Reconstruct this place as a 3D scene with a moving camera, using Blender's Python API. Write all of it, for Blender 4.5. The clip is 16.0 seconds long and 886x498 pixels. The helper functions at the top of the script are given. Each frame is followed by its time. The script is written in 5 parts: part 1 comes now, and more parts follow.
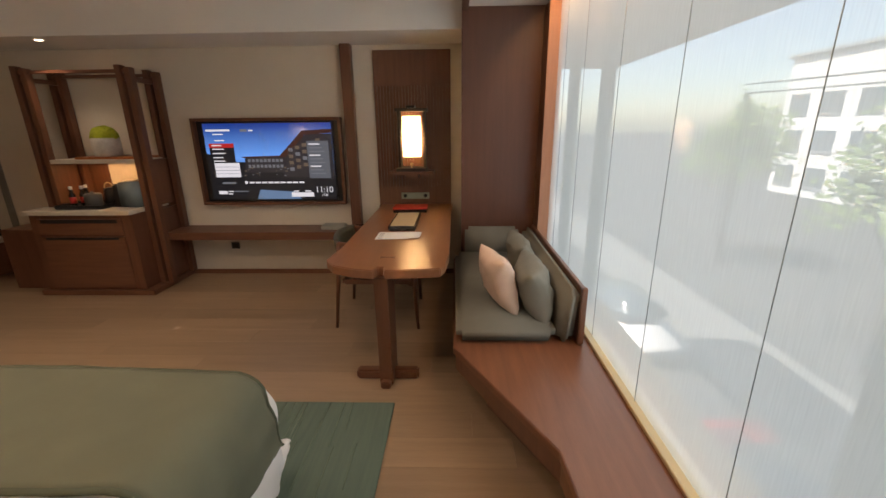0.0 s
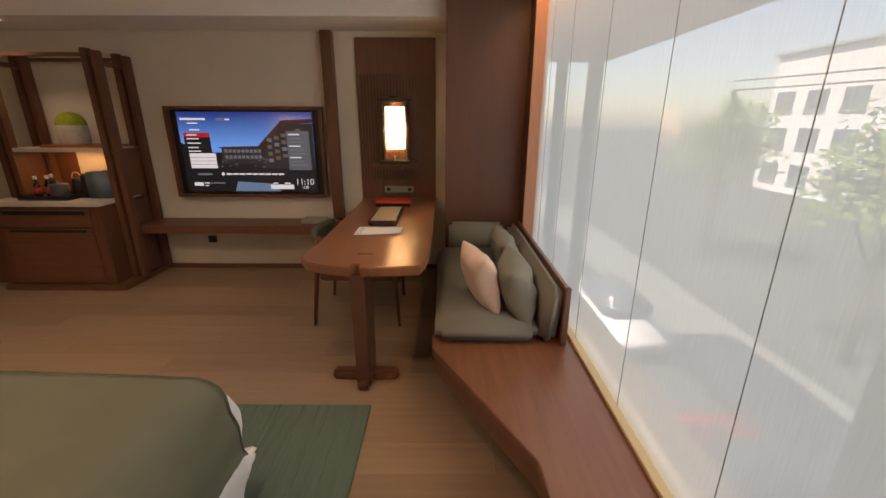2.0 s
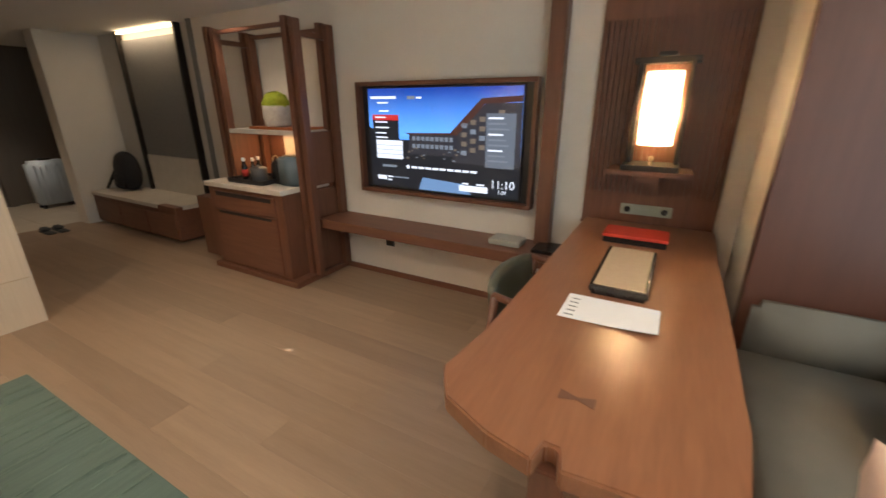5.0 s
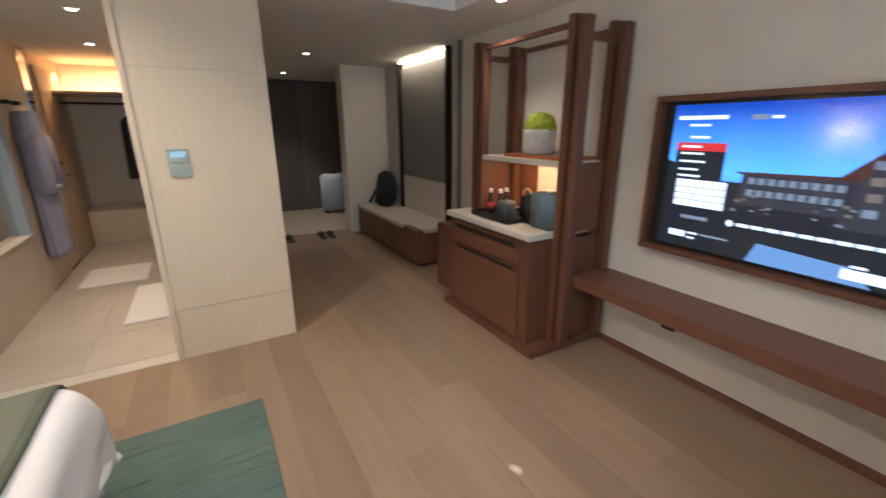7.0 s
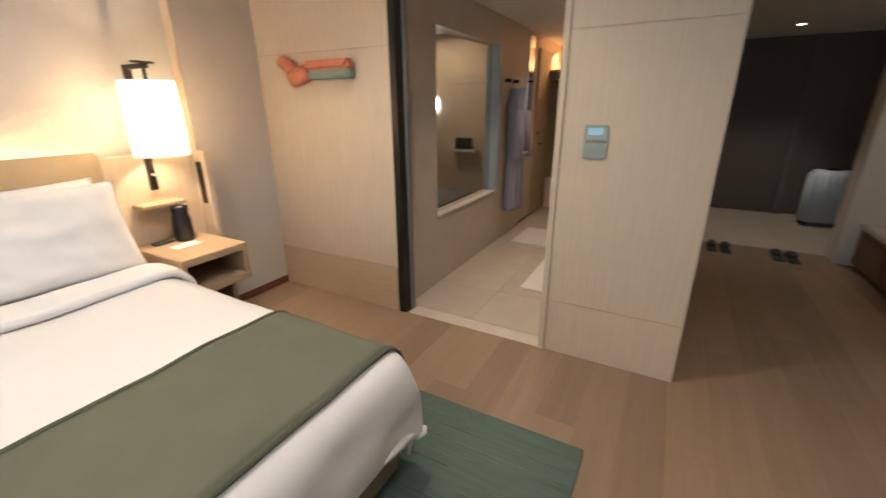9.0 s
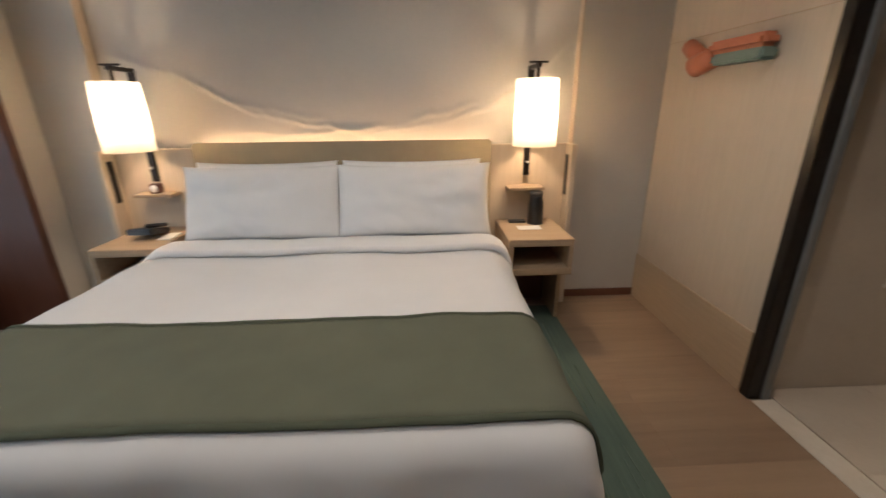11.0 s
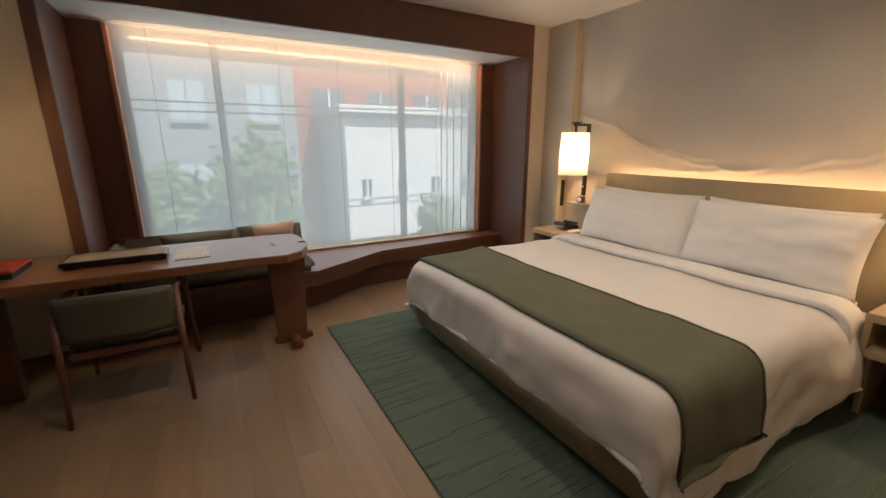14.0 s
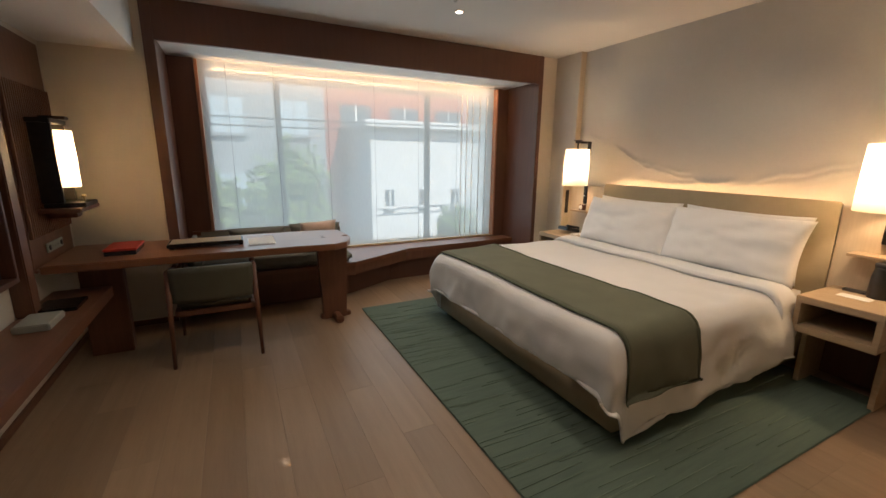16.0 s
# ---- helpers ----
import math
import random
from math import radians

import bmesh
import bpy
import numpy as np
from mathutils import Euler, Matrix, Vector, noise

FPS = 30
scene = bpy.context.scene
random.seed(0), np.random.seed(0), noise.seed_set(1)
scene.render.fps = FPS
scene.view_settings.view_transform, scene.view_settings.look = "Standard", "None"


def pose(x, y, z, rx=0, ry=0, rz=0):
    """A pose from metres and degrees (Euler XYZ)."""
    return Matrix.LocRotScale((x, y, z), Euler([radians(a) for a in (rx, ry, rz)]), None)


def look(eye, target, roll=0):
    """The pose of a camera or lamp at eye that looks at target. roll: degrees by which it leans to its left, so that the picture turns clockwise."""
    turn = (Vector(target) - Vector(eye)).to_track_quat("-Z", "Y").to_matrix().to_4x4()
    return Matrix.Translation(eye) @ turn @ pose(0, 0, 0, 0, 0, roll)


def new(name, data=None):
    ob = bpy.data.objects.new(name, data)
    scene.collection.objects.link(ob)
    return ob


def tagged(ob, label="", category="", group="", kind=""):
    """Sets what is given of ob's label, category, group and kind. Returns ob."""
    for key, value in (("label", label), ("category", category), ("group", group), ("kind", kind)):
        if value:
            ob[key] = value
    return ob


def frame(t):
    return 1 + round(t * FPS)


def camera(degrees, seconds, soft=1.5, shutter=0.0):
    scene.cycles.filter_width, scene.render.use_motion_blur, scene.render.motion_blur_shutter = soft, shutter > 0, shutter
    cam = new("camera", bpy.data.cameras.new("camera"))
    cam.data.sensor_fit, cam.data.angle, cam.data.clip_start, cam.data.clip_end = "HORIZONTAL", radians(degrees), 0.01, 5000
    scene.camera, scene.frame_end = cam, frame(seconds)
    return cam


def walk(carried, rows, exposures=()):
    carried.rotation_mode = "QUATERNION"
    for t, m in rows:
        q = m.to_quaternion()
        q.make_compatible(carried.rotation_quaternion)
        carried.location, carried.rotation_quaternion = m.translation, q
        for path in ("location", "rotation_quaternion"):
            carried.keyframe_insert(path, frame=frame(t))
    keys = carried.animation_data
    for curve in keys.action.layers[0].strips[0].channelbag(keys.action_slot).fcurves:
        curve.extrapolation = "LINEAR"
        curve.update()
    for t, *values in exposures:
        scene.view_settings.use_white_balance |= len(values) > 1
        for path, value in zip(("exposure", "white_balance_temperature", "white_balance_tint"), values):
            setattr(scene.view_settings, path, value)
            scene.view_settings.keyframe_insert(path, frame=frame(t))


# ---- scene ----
cam = camera(94.7, 16.0, shutter=0.4)
PATH = [
    (0, (0.107, 0.169, 1.538), (0.052, 2.085, 0.968), -0.6),
    (0.5, (0.09, 0.161, 1.535), (0.124, 2.077, 0.964), -0.0),
    (1, (0.084, 0.158, 1.545), (0.148, 2.072, 0.969), 0.3),
    (1.5, (0.096, 0.18, 1.54), (0.137, 2.092, 0.955), 0.4),
    (2, (0.161, 0.266, 1.528), (0.156, 2.174, 0.927), 0.2),
    (2.5, (0.189, 0.443, 1.489), (0.119, 2.344, 0.871), 0.2),
    (3, (0.13, 0.741, 1.513), (-0.04, 2.628, 0.874), 0.1),
    (5.5, (-0.344, 1.771, 1.485), (-1.497, 3.27, 0.832), -0.4),
    (6, (-0.563, 1.89, 1.483), (-1.916, 3.228, 0.865), -0.6),
    (6.5, (-0.772, 1.996, 1.482), (-2.255, 3.202, 0.895), -0.3),
    (7, (-1.017, 2.078, 1.492), (-2.675, 3.039, 0.92), -0.3),
    (7.5, (-1.226, 2.182, 1.495), (-3.065, 2.694, 0.898), -0.4),
    (8, (-1.399, 2.297, 1.479), (-3.298, 2.302, 0.853), -0.3),
    (8.5, (-1.549, 2.308, 1.448), (-3.391, 1.849, 0.819), -0.4),
    (9, (-1.712, 2.318, 1.47), (-3.366, 1.408, 0.809), -0.3),
    (9.5, (-1.928, 2.367, 1.453), (-3.287, 1.055, 0.795), -0.0),
    (10, (-2.047, 2.353, 1.449), (-3.056, 0.763, 0.774), 0.2),
    (12.5, (-2.985, 2.644, 1.452), (-1.758, 1.176, 0.87), -0.5),
    (13, (-3.192, 2.711, 1.472), (-1.726, 1.466, 0.923), 0.1),
    (13.5, (-3.325, 2.78, 1.482), (-1.71, 1.718, 0.968), -0.1),
    (14, (-3.483, 2.894, 1.497), (-1.798, 1.938, 1.002), 0.0),
    (14.5, (-3.685, 2.979, 1.496), (-1.962, 2.081, 1.018), 0.2),
    (15, (-3.877, 3.031, 1.49), (-2.138, 2.159, 1.026), 0.4),
    (15.5, (-3.995, 3.113, 1.541), (-2.258, 2.24, 1.07), 0.9),
    (16, (-4.066, 3.216, 1.495), (-2.326, 2.331, 1.06), 0.7),
]
EXPOSURES = [(0, 1.1, 7000, 18), (1.5, 1.0, 7400, 24), (3.0, 0.8, 7600, 24), (5.3, 1.95, 5800, 10), (6.5, 2.05, 5200, 10), (8.0, 2.0, 5500, 10), (9.0, 1.62, 5500, 10), (10.2, 1.0, 5400, 10), (12.3, 0.62, 5700, 10), (14.0, 0.7, 6500, 14), (16, 0.8, 6300, 12)]
walk(cam, [(t, look(eye, target, roll)) for t, eye, target, roll in PATH], EXPOSURES)

# ---- light ----
world = bpy.data.worlds.new("sky")
scene.world = world
world.use_nodes = True
wn = world.node_tree.nodes
sky = wn.new("ShaderNodeTexSky")
sky.sky_type, sky.sun_disc = "NISHITA", False
sky.sun_elevation, sky.sun_rotation = radians(48), radians(270)
world.node_tree.links.new(sky.outputs[0], wn["Background"].inputs[0])
wn["Background"].inputs[1].default_value = 0.09


def lamp(name, kind, m, watts, color, size=0.1, size_y=None, spot=None):
    data = bpy.data.lights.new(name, kind)
    data.energy, data.color = watts, color
    if kind == "AREA":
        data.size = size
        if size_y:
            data.shape, data.size_y = "RECTANGLE", size_y
    elif kind == "SUN":
        data.angle = radians(size)
    else:
        data.shadow_soft_size = size
    if spot:
        data.spot_size, data.spot_blend = radians(spot), 0.7
    ob = new(name, data)
    ob.matrix_world = m
    return ob


WARM, AMBER, DAY = (1.0, 0.66, 0.36), (1.0, 0.56, 0.24), (0.78, 0.95, 1.0)
lamp("sun", "SUN", look((-22, -6, 30), (0, 2, 0)), 3.4, (1.0, 0.95, 0.88), 0.6)
lamp("window_daylight", "AREA", look((0.945, 1.7, 1.42), (-3, 1.7, 1.42)), 13.5, DAY, 3.4, 1.95)
lamp("bedside_bulb", "POINT", pose(-3.065, -0.30, 1.40), 10.0, WARM, 0.035)
lamp("bedside_bulb", "POINT", pose(-0.50, -0.30, 1.40), 9.0, WARM, 0.035)
lamp("desk_sconce_bulb", "POINT", pose(-0.303, 4.275, 1.45), 9.0, WARM, 0.03)
lamp("headboard_strip", "AREA", look((-1.80, -0.535, 1.19), (-1.80, -0.575, 2.2)), 2.4, AMBER, 2.0, 0.03)
lamp("window_head_strip", "AREA", look((0.74, 1.7, 2.40), (0.87, 1.7, 2.25)), 8.0, AMBER, 3.3, 0.03)
lamp("niche_strip", "AREA", look((-5.6, 4.40, 2.25), (-5.6, 4.47, 1.2)), 1.1, (1.0, 0.72, 0.45), 1.15, 0.03)
lamp("shelf_strip", "AREA", look((-3.25, 4.25, 1.235), (-3.25, 4.25, 0.5)), 1.2, AMBER, 0.7, 0.03)
# spots at (-0.69, 1.37), (-2.0, 2.4) and (-3.0, 1.3) are added room fill
for lx, ly, lz, lw in ((-6.15, 3.28, 2.285, 3), (-8.0, 3.35, 2.285, 14), (-3.46, 3.95, 2.285, 6), (-0.69, 1.37, 2.70, 22), (-2.0, 2.4, 2.70, 19), (-3.0, 1.3, 2.70, 26), (-2.35, 0.35, 2.70, 11)):
    lamp("downlight_and_fill_beam", "SPOT", look((lx, ly, lz - 0.02), (lx, ly, 0)), lw, (1.0, 0.80, 0.6), 0.06, spot=95 if lz < 2.5 else 135)
for lx, ly, lw in ((-5.1, 1.45, 10), (-6.6, 1.3, 10)):
    lamp("bathroom_downlight", "SPOT", look((lx, ly, 2.25), (lx, ly, 0)), lw, (1.0, 0.72, 0.46), 0.04, spot=110)
lamp("shower_ceiling_light", "AREA", look((-5.9, -0.3, 2.26), (-5.9, -0.3, 0)), 4, (1.0, 0.70, 0.42), 0.9, 0.5)
lamp("closet_strip", "AREA", look((-8.0, 1.2, 2.15), (-8.3, 1.2, 1.0)), 7, AMBER, 1.0, 0.05)


# ---- materials ----
def mat(name, c1, c2=None, scale=6.0, rough=0.6, bump=0.1, stretch=(1, 1, 1), metal=0.0, fine=60.0, vary=0.0, spec=0.5, kind="noise"):
    m = bpy.data.materials.new(name)
    m.use_nodes = True
    nt = m.node_tree
    b = nt.nodes["Principled BSDF"]
    b.inputs["Roughness"].default_value, b.inputs["Metallic"].default_value = rough, metal
    b.inputs["Specular IOR Level"].default_value = spec
    c2 = c2 or tuple(v * 0.8 for v in c1)
    tc, mp = nt.nodes.new("ShaderNodeTexCoord"), nt.nodes.new("ShaderNodeMapping")
    mp.inputs["Scale"].default_value = stretch
    nt.links.new(tc.outputs["Object"], mp.inputs[0])
    info = nt.nodes.new("ShaderNodeObjectInfo")
    if vary:
        off = nt.nodes.new("ShaderNodeVectorMath")
        off.operation = "SCALE"
        off.inputs[0].default_value = (37.0, 91.0, 13.0)
        nt.links.new(info.outputs["Random"], off.inputs["Scale"])
        nt.links.new(off.outputs[0], mp.inputs["Location"])
    if kind == "wave":
        big = nt.nodes.new("ShaderNodeTexWave")
        big.inputs["Scale"].default_value, big.inputs["Distortion"].default_value = scale, 5.0
        big.inputs["Detail"].default_value, big.inputs["Detail Scale"].default_value = 3.0, 1.2
        big_out = big.outputs["Fac"]
    else:
        big = nt.nodes.new("ShaderNodeTexNoise")
        big.inputs["Scale"].default_value, big.inputs["Detail"].default_value = scale, 5.0
        big_out = big.outputs["Fac"]
    small = nt.nodes.new("ShaderNodeTexNoise")
    small.inputs["Scale"].default_value, small.inputs["Detail"].default_value = fine, 3.0
    for n in (big, small):
        nt.links.new(mp.outputs[0], n.inputs["Vector"])
    add = nt.nodes.new("ShaderNodeMath")
    add.operation = "MULTIPLY_ADD"
    nt.links.new(small.outputs["Fac"], add.inputs[0])
    add.inputs[1].default_value = 0.45
    nt.links.new(big_out, add.inputs[2])
    ramp = nt.nodes.new("ShaderNodeMapRange")
    ramp.inputs["From Min"].default_value, ramp.inputs["From Max"].default_value = 0.4, 1.05
    nt.links.new(add.outputs[0], ramp.inputs["Value"])
    mix = nt.nodes.new("ShaderNodeMix")
    mix.data_type = "RGBA"
    mix.inputs[6].default_value, mix.inputs[7].default_value = (*c1, 1), (*c2, 1)
    nt.links.new(ramp.outputs[0], mix.inputs[0])
    out = mix.outputs[2]
    if vary:
        hsv = nt.nodes.new("ShaderNodeHueSaturation")
        mr = nt.nodes.new("ShaderNodeMapRange")
        mr.inputs["To Min"].default_value, mr.inputs["To Max"].default_value = 1 - vary, 1 + vary
        nt.links.new(info.outputs["Random"], mr.inputs["Value"])
        nt.links.new(mr.outputs[0], hsv.inputs["Value"])
        nt.links.new(out, hsv.inputs["Color"])
        out = hsv.outputs[0]
    nt.links.new(out, b.inputs["Base Color"])
    if bump:
        bp = nt.nodes.new("ShaderNodeBump")
        bp.inputs["Strength"].default_value, bp.inputs["Distance"].default_value = bump, 0.004
        nt.links.new(add.outputs[0], bp.inputs["Height"])
        nt.links.new(bp.outputs[0], b.inputs["Normal"])
    return m


def glow(name, color, strength):
    m = bpy.data.materials.new(name)
    m.use_nodes = True
    b = m.node_tree.nodes["Principled BSDF"]
    b.inputs["Base Color"].default_value = (*color, 1)
    b.inputs["Emission Color"].default_value = (*color, 1)
    b.inputs["Emission Strength"].default_value = strength
    b.inputs["Roughness"].default_value = 0.5
    return m


def sheer(name, color, clear, noise_amount=0.12):
    """A thin cloth or paper: part clear, part translucent, part matt."""
    m = bpy.data.materials.new(name)
    m.use_nodes = True
    nt = m.node_tree
    nt.nodes.remove(nt.nodes["Principled BSDF"])
    out = nt.nodes["Material Output"]
    tr, tl, df = nt.nodes.new("ShaderNodeBsdfTransparent"), nt.nodes.new("ShaderNodeBsdfTranslucent"), nt.nodes.new("ShaderNodeBsdfDiffuse")
    tl.inputs[0].default_value = df.inputs[0].default_value = (*color, 1)
    half, whole = nt.nodes.new("ShaderNodeMixShader"), nt.nodes.new("ShaderNodeMixShader")
    half.inputs[0].default_value = 0.35
    nt.links.new(tl.outputs[0], half.inputs[1])
    nt.links.new(df.outputs[0], half.inputs[2])
    tc, mp, nz = nt.nodes.new("ShaderNodeTexCoord"), nt.nodes.new("ShaderNodeMapping"), nt.nodes.new("ShaderNodeTexNoise")
    mp.inputs["Scale"].default_value = (1, 60, 3)
    nz.inputs["Scale"].default_value, nz.inputs["Detail"].default_value = 3.0, 6.0
    nt.links.new(tc.outputs["Object"], mp.inputs[0])
    nt.links.new(mp.outputs[0], nz.inputs["Vector"])
    mr = nt.nodes.new("ShaderNodeMapRange")
    mr.inputs["To Min"].default_value, mr.inputs["To Max"].default_value = 1 - clear - noise_amount, 1 - clear + noise_amount
    nt.links.new(nz.outputs["Fac"], mr.inputs["Value"])
    nt.links.new(mr.outputs[0], whole.inputs[0])
    nt.links.new(tr.outputs[0], whole.inputs[1])
    nt.links.new(half.outputs[0], whole.inputs[2])
    nt.links.new(whole.outputs[0], out.inputs[0])
    return m


def glass(name, color=(0.95, 0.98, 0.98), rough=0.0, clear=0.97):
    m = bpy.data.materials.new(name)
    m.use_nodes = True
    nt = m.node_tree
    nt.nodes.remove(nt.nodes["Principled BSDF"])
    tr, gl, mx = nt.nodes.new("ShaderNodeBsdfTransparent"), nt.nodes.new("ShaderNodeBsdfGlossy"), nt.nodes.new("ShaderNodeMixShader")
    tr.inputs[0].default_value = (*(c * clear for c in color), 1)
    gl.inputs["Roughness"].default_value, mx.inputs[0].default_value = rough, 0.06
    nt.links.new(tr.outputs[0], mx.inputs[1])
    nt.links.new(gl.outputs[0], mx.inputs[2])
    nt.links.new(mx.outputs[0], nt.nodes["Material Output"].inputs[0])
    return m


PLASTER = mat("warm_plaster", (0.66, 0.60, 0.51), (0.60, 0.545, 0.46), 3, 0.9, 0.12)
CEIL = mat("ceiling_paint", (0.74, 0.72, 0.69), (0.70, 0.68, 0.65), 2, 0.9, 0.05)
OAKPANEL = mat("pale_oak_veneer", (0.60, 0.50, 0.37), (0.52, 0.425, 0.305), 5, 0.55, 0.06, (14, 14, 0.6), fine=40)
OAKBASE = mat("oak_base_band", (0.50, 0.385, 0.25), (0.43, 0.33, 0.21), 5, 0.5, 0.06, (0.8, 0.8, 14), fine=40)
OAK = mat("oak_furniture", (0.46, 0.345, 0.22), (0.36, 0.26, 0.16), 5, 0.5, 0.08, (0.7, 9, 9), fine=40)
PLANK = mat("oak_plank", (0.310, 0.212, 0.135), (0.240, 0.162, 0.100), 3.0, 0.40, 0.03, (0.5, 7, 1), fine=26, vary=0.13)
WALNUT = mat("walnut_brown", (0.165, 0.068, 0.036), (0.105, 0.042, 0.022), 4, 0.38, 0.07, (9, 9, 0.7), fine=40, vary=0.06)
WALNUTH = mat("walnut_horizontal", (0.20, 0.082, 0.042), (0.13, 0.050, 0.026), 3.5, 0.32, 0.06, (9, 0.7, 9), fine=36)
WALNUTX = mat("walnut_across", (0.175, 0.075, 0.040), (0.115, 0.046, 0.025), 4, 0.4, 0.06, (0.7, 9, 9), fine=36)
PORTAL = mat("dark_portal_veneer", (0.125, 0.052, 0.032), (0.098, 0.040, 0.025), 4, 0.42, 0.05, (7, 7, 0.5), fine=36)
DESKTOP = mat("live_edge_walnut", (0.27, 0.118, 0.055), (0.17, 0.070, 0.033), 2.6, 0.30, 0.04, (4.5, 0.45, 4), fine=22)
STONE = mat("cream_stone", (0.62, 0.57, 0.49), (0.52, 0.47, 0.39), 9, 0.35, 0.04, fine=80)
BATHTILE = mat("beige_stone_tile", (0.52, 0.46, 0.375), (0.44, 0.385, 0.31), 5, 0.4, 0.05, fine=50, vary=0.05)
HALLSTONE = mat("hall_stone_tile", (0.50, 0.43, 0.33), (0.42, 0.36, 0.27), 6, 0.35, 0.05, vary=0.05)
GREYPANEL = mat("grey_fabric_panel", (0.20, 0.195, 0.18), (0.165, 0.16, 0.15), 30, 0.8, 0.2, fine=300)
GREYWALL = mat("grey_plaster_column", (0.57, 0.53, 0.465), (0.52, 0.48, 0.42), 3, 0.85, 0.08)
DARKWALL = mat("dark_taupe_door", (0.15, 0.125, 0.10), (0.12, 0.10, 0.08), 4, 0.6, 0.05, (9, 9, 0.7))
METAL = mat("dark_bronze", (0.045, 0.038, 0.032), (0.03, 0.026, 0.022), 20, 0.4, 0.03, metal=0.7)
# pale blue carries the daylight falling on the shower window's jamb
DAYLITJAMB = mat("daylit_jamb_blue", (0.42, 0.50, 0.55), (0.36, 0.44, 0.50), 4, 0.3, 0.02)
STEEL = mat("brushed_steel", (0.55, 0.55, 0.54), (0.45, 0.45, 0.44), 20, 0.3, 0.03, (1, 1, 20), metal=1.0)
BRASS = mat("pale_brass_sill", (0.56, 0.44, 0.25), (0.48, 0.37, 0.20), 10, 0.4, 0.03, (1, 0.3, 1), metal=0.3)
COPPER = mat("copper_jamb", (0.42, 0.20, 0.11), (0.34, 0.155, 0.085), 8, 0.4, 0.03, (9, 9, 0.7))
BLACK = mat("black_plastic", (0.018, 0.018, 0.019), (0.012, 0.012, 0.013), 40, 0.35, 0.03)
LACQUER = mat("black_lacquer", (0.014, 0.011, 0.010), (0.02, 0.015, 0.013), 12, 0.25, 0.02)
REDLEATHER = mat("red_leather", (0.56, 0.045, 0.02), (0.46, 0.032, 0.015), 50, 0.55, 0.15, fine=300)
TATAMI = mat("tan_leather_mat", (0.40, 0.315, 0.205), (0.34, 0.265, 0.17), 60, 0.6, 0.15, fine=300)
PAPER = mat("white_paper", (0.80, 0.79, 0.76), (0.76, 0.75, 0.72), 5, 0.8, 0.03)
LINEN = mat("white_cotton", (0.80, 0.785, 0.77), (0.765, 0.75, 0.735), 2.5, 0.85, 0.25, fine=14)
PILLOWCASE = mat("white_percale", (0.82, 0.81, 0.80), (0.785, 0.775, 0.765), 3, 0.85, 0.3, fine=12)
THROW = mat("olive_wool", (0.138, 0.142, 0.096), (0.115, 0.119, 0.079), 6, 0.95, 0.35, fine=350)
THROWEDGE = mat("olive_binding", (0.085, 0.095, 0.058), (0.07, 0.08, 0.05), 9, 0.9, 0.2, fine=200)
RUG = mat("green_wool_rug", (0.115, 0.160, 0.125), (0.080, 0.118, 0.095), 5, 0.97, 0.6, (9, 0.7, 1), fine=120)
RUGLINE = mat("pale_rug_yarn", (0.145, 0.195, 0.15), (0.12, 0.165, 0.13), 9, 0.97, 0.5, fine=260)
GREYCLOTH = mat("grey_green_upholstery", (0.175, 0.172, 0.142), (0.148, 0.146, 0.12), 8, 0.9, 0.3, fine=400)
OLIVELEATHER = mat("olive_leather", (0.092, 0.09, 0.06), (0.075, 0.074, 0.048), 10, 0.5, 0.12, fine=180)
PINKCLOTH = mat("pale_pink_brocade", (0.62, 0.47, 0.38), (0.55, 0.40, 0.31), 14, 0.75, 0.3, fine=160)
HEADCLOTH = mat("khaki_headboard", (0.35, 0.285, 0.185), (0.31, 0.25, 0.16), 12, 0.8, 0.2, fine=400)
BEDCLOTH = mat("khaki_bed_base", (0.36, 0.295, 0.20), (0.31, 0.25, 0.165), 12, 0.85, 0.2, fine=400)
MOSS = mat("bright_moss", (0.42, 0.47, 0.03), (0.26, 0.33, 0.015), 40, 0.95, 0.6, fine=160)
POT = mat("mottled_white_pot", (0.66, 0.63, 0.57), (0.40, 0.36, 0.31), 9, 0.6, 0.2, fine=50)
TEAL = mat("blue_grey_enamel", (0.11, 0.15, 0.165), (0.095, 0.13, 0.145), 10, 0.4, 0.02)
DARKGREY = mat("charcoal_ceramic", (0.075, 0.073, 0.07), (0.06, 0.058, 0.056), 12, 0.5, 0.05)
ROBE = mat("lavender_cotton_robe", (0.35, 0.34, 0.42), (0.27, 0.26, 0.34), 5, 0.95, 0.4, (8, 8, 1), fine=120)
COAT = mat("black_wool", (0.012, 0.012, 0.013), (0.02, 0.02, 0.02), 8, 0.95, 0.3, fine=200)
MATWHITE = mat("white_towelling", (0.80, 0.77, 0.72), (0.74, 0.71, 0.66), 20, 0.95, 0.5, fine=300)
SUITCASE = mat("silver_polycarbonate", (0.52, 0.58, 0.62), (0.44, 0.50, 0.54), 5, 0.35, 0.05, (1, 12, 1))
REDLABEL = mat("red_label", (0.5, 0.04, 0.03), rough=0.5)
DARKBOTTLE = mat("dark_bottle", (0.02, 0.014, 0.01), rough=0.15)
ORANGE = mat("terracotta_glaze", (0.60, 0.21, 0.10), (0.46, 0.15, 0.07), 14, 0.5, 0.2, fine=70)
GREENGLAZE = mat("celadon_glaze", (0.20, 0.27, 0.22), (0.15, 0.20, 0.17), 14, 0.4, 0.1)
SHADE = sheer("paper_lampshade", (0.92, 0.86, 0.74), 0.03, 0.02)
SCRIM = sheer("sheer_screen_cloth", (0.86, 0.88, 0.87), 0.54, 0.05)
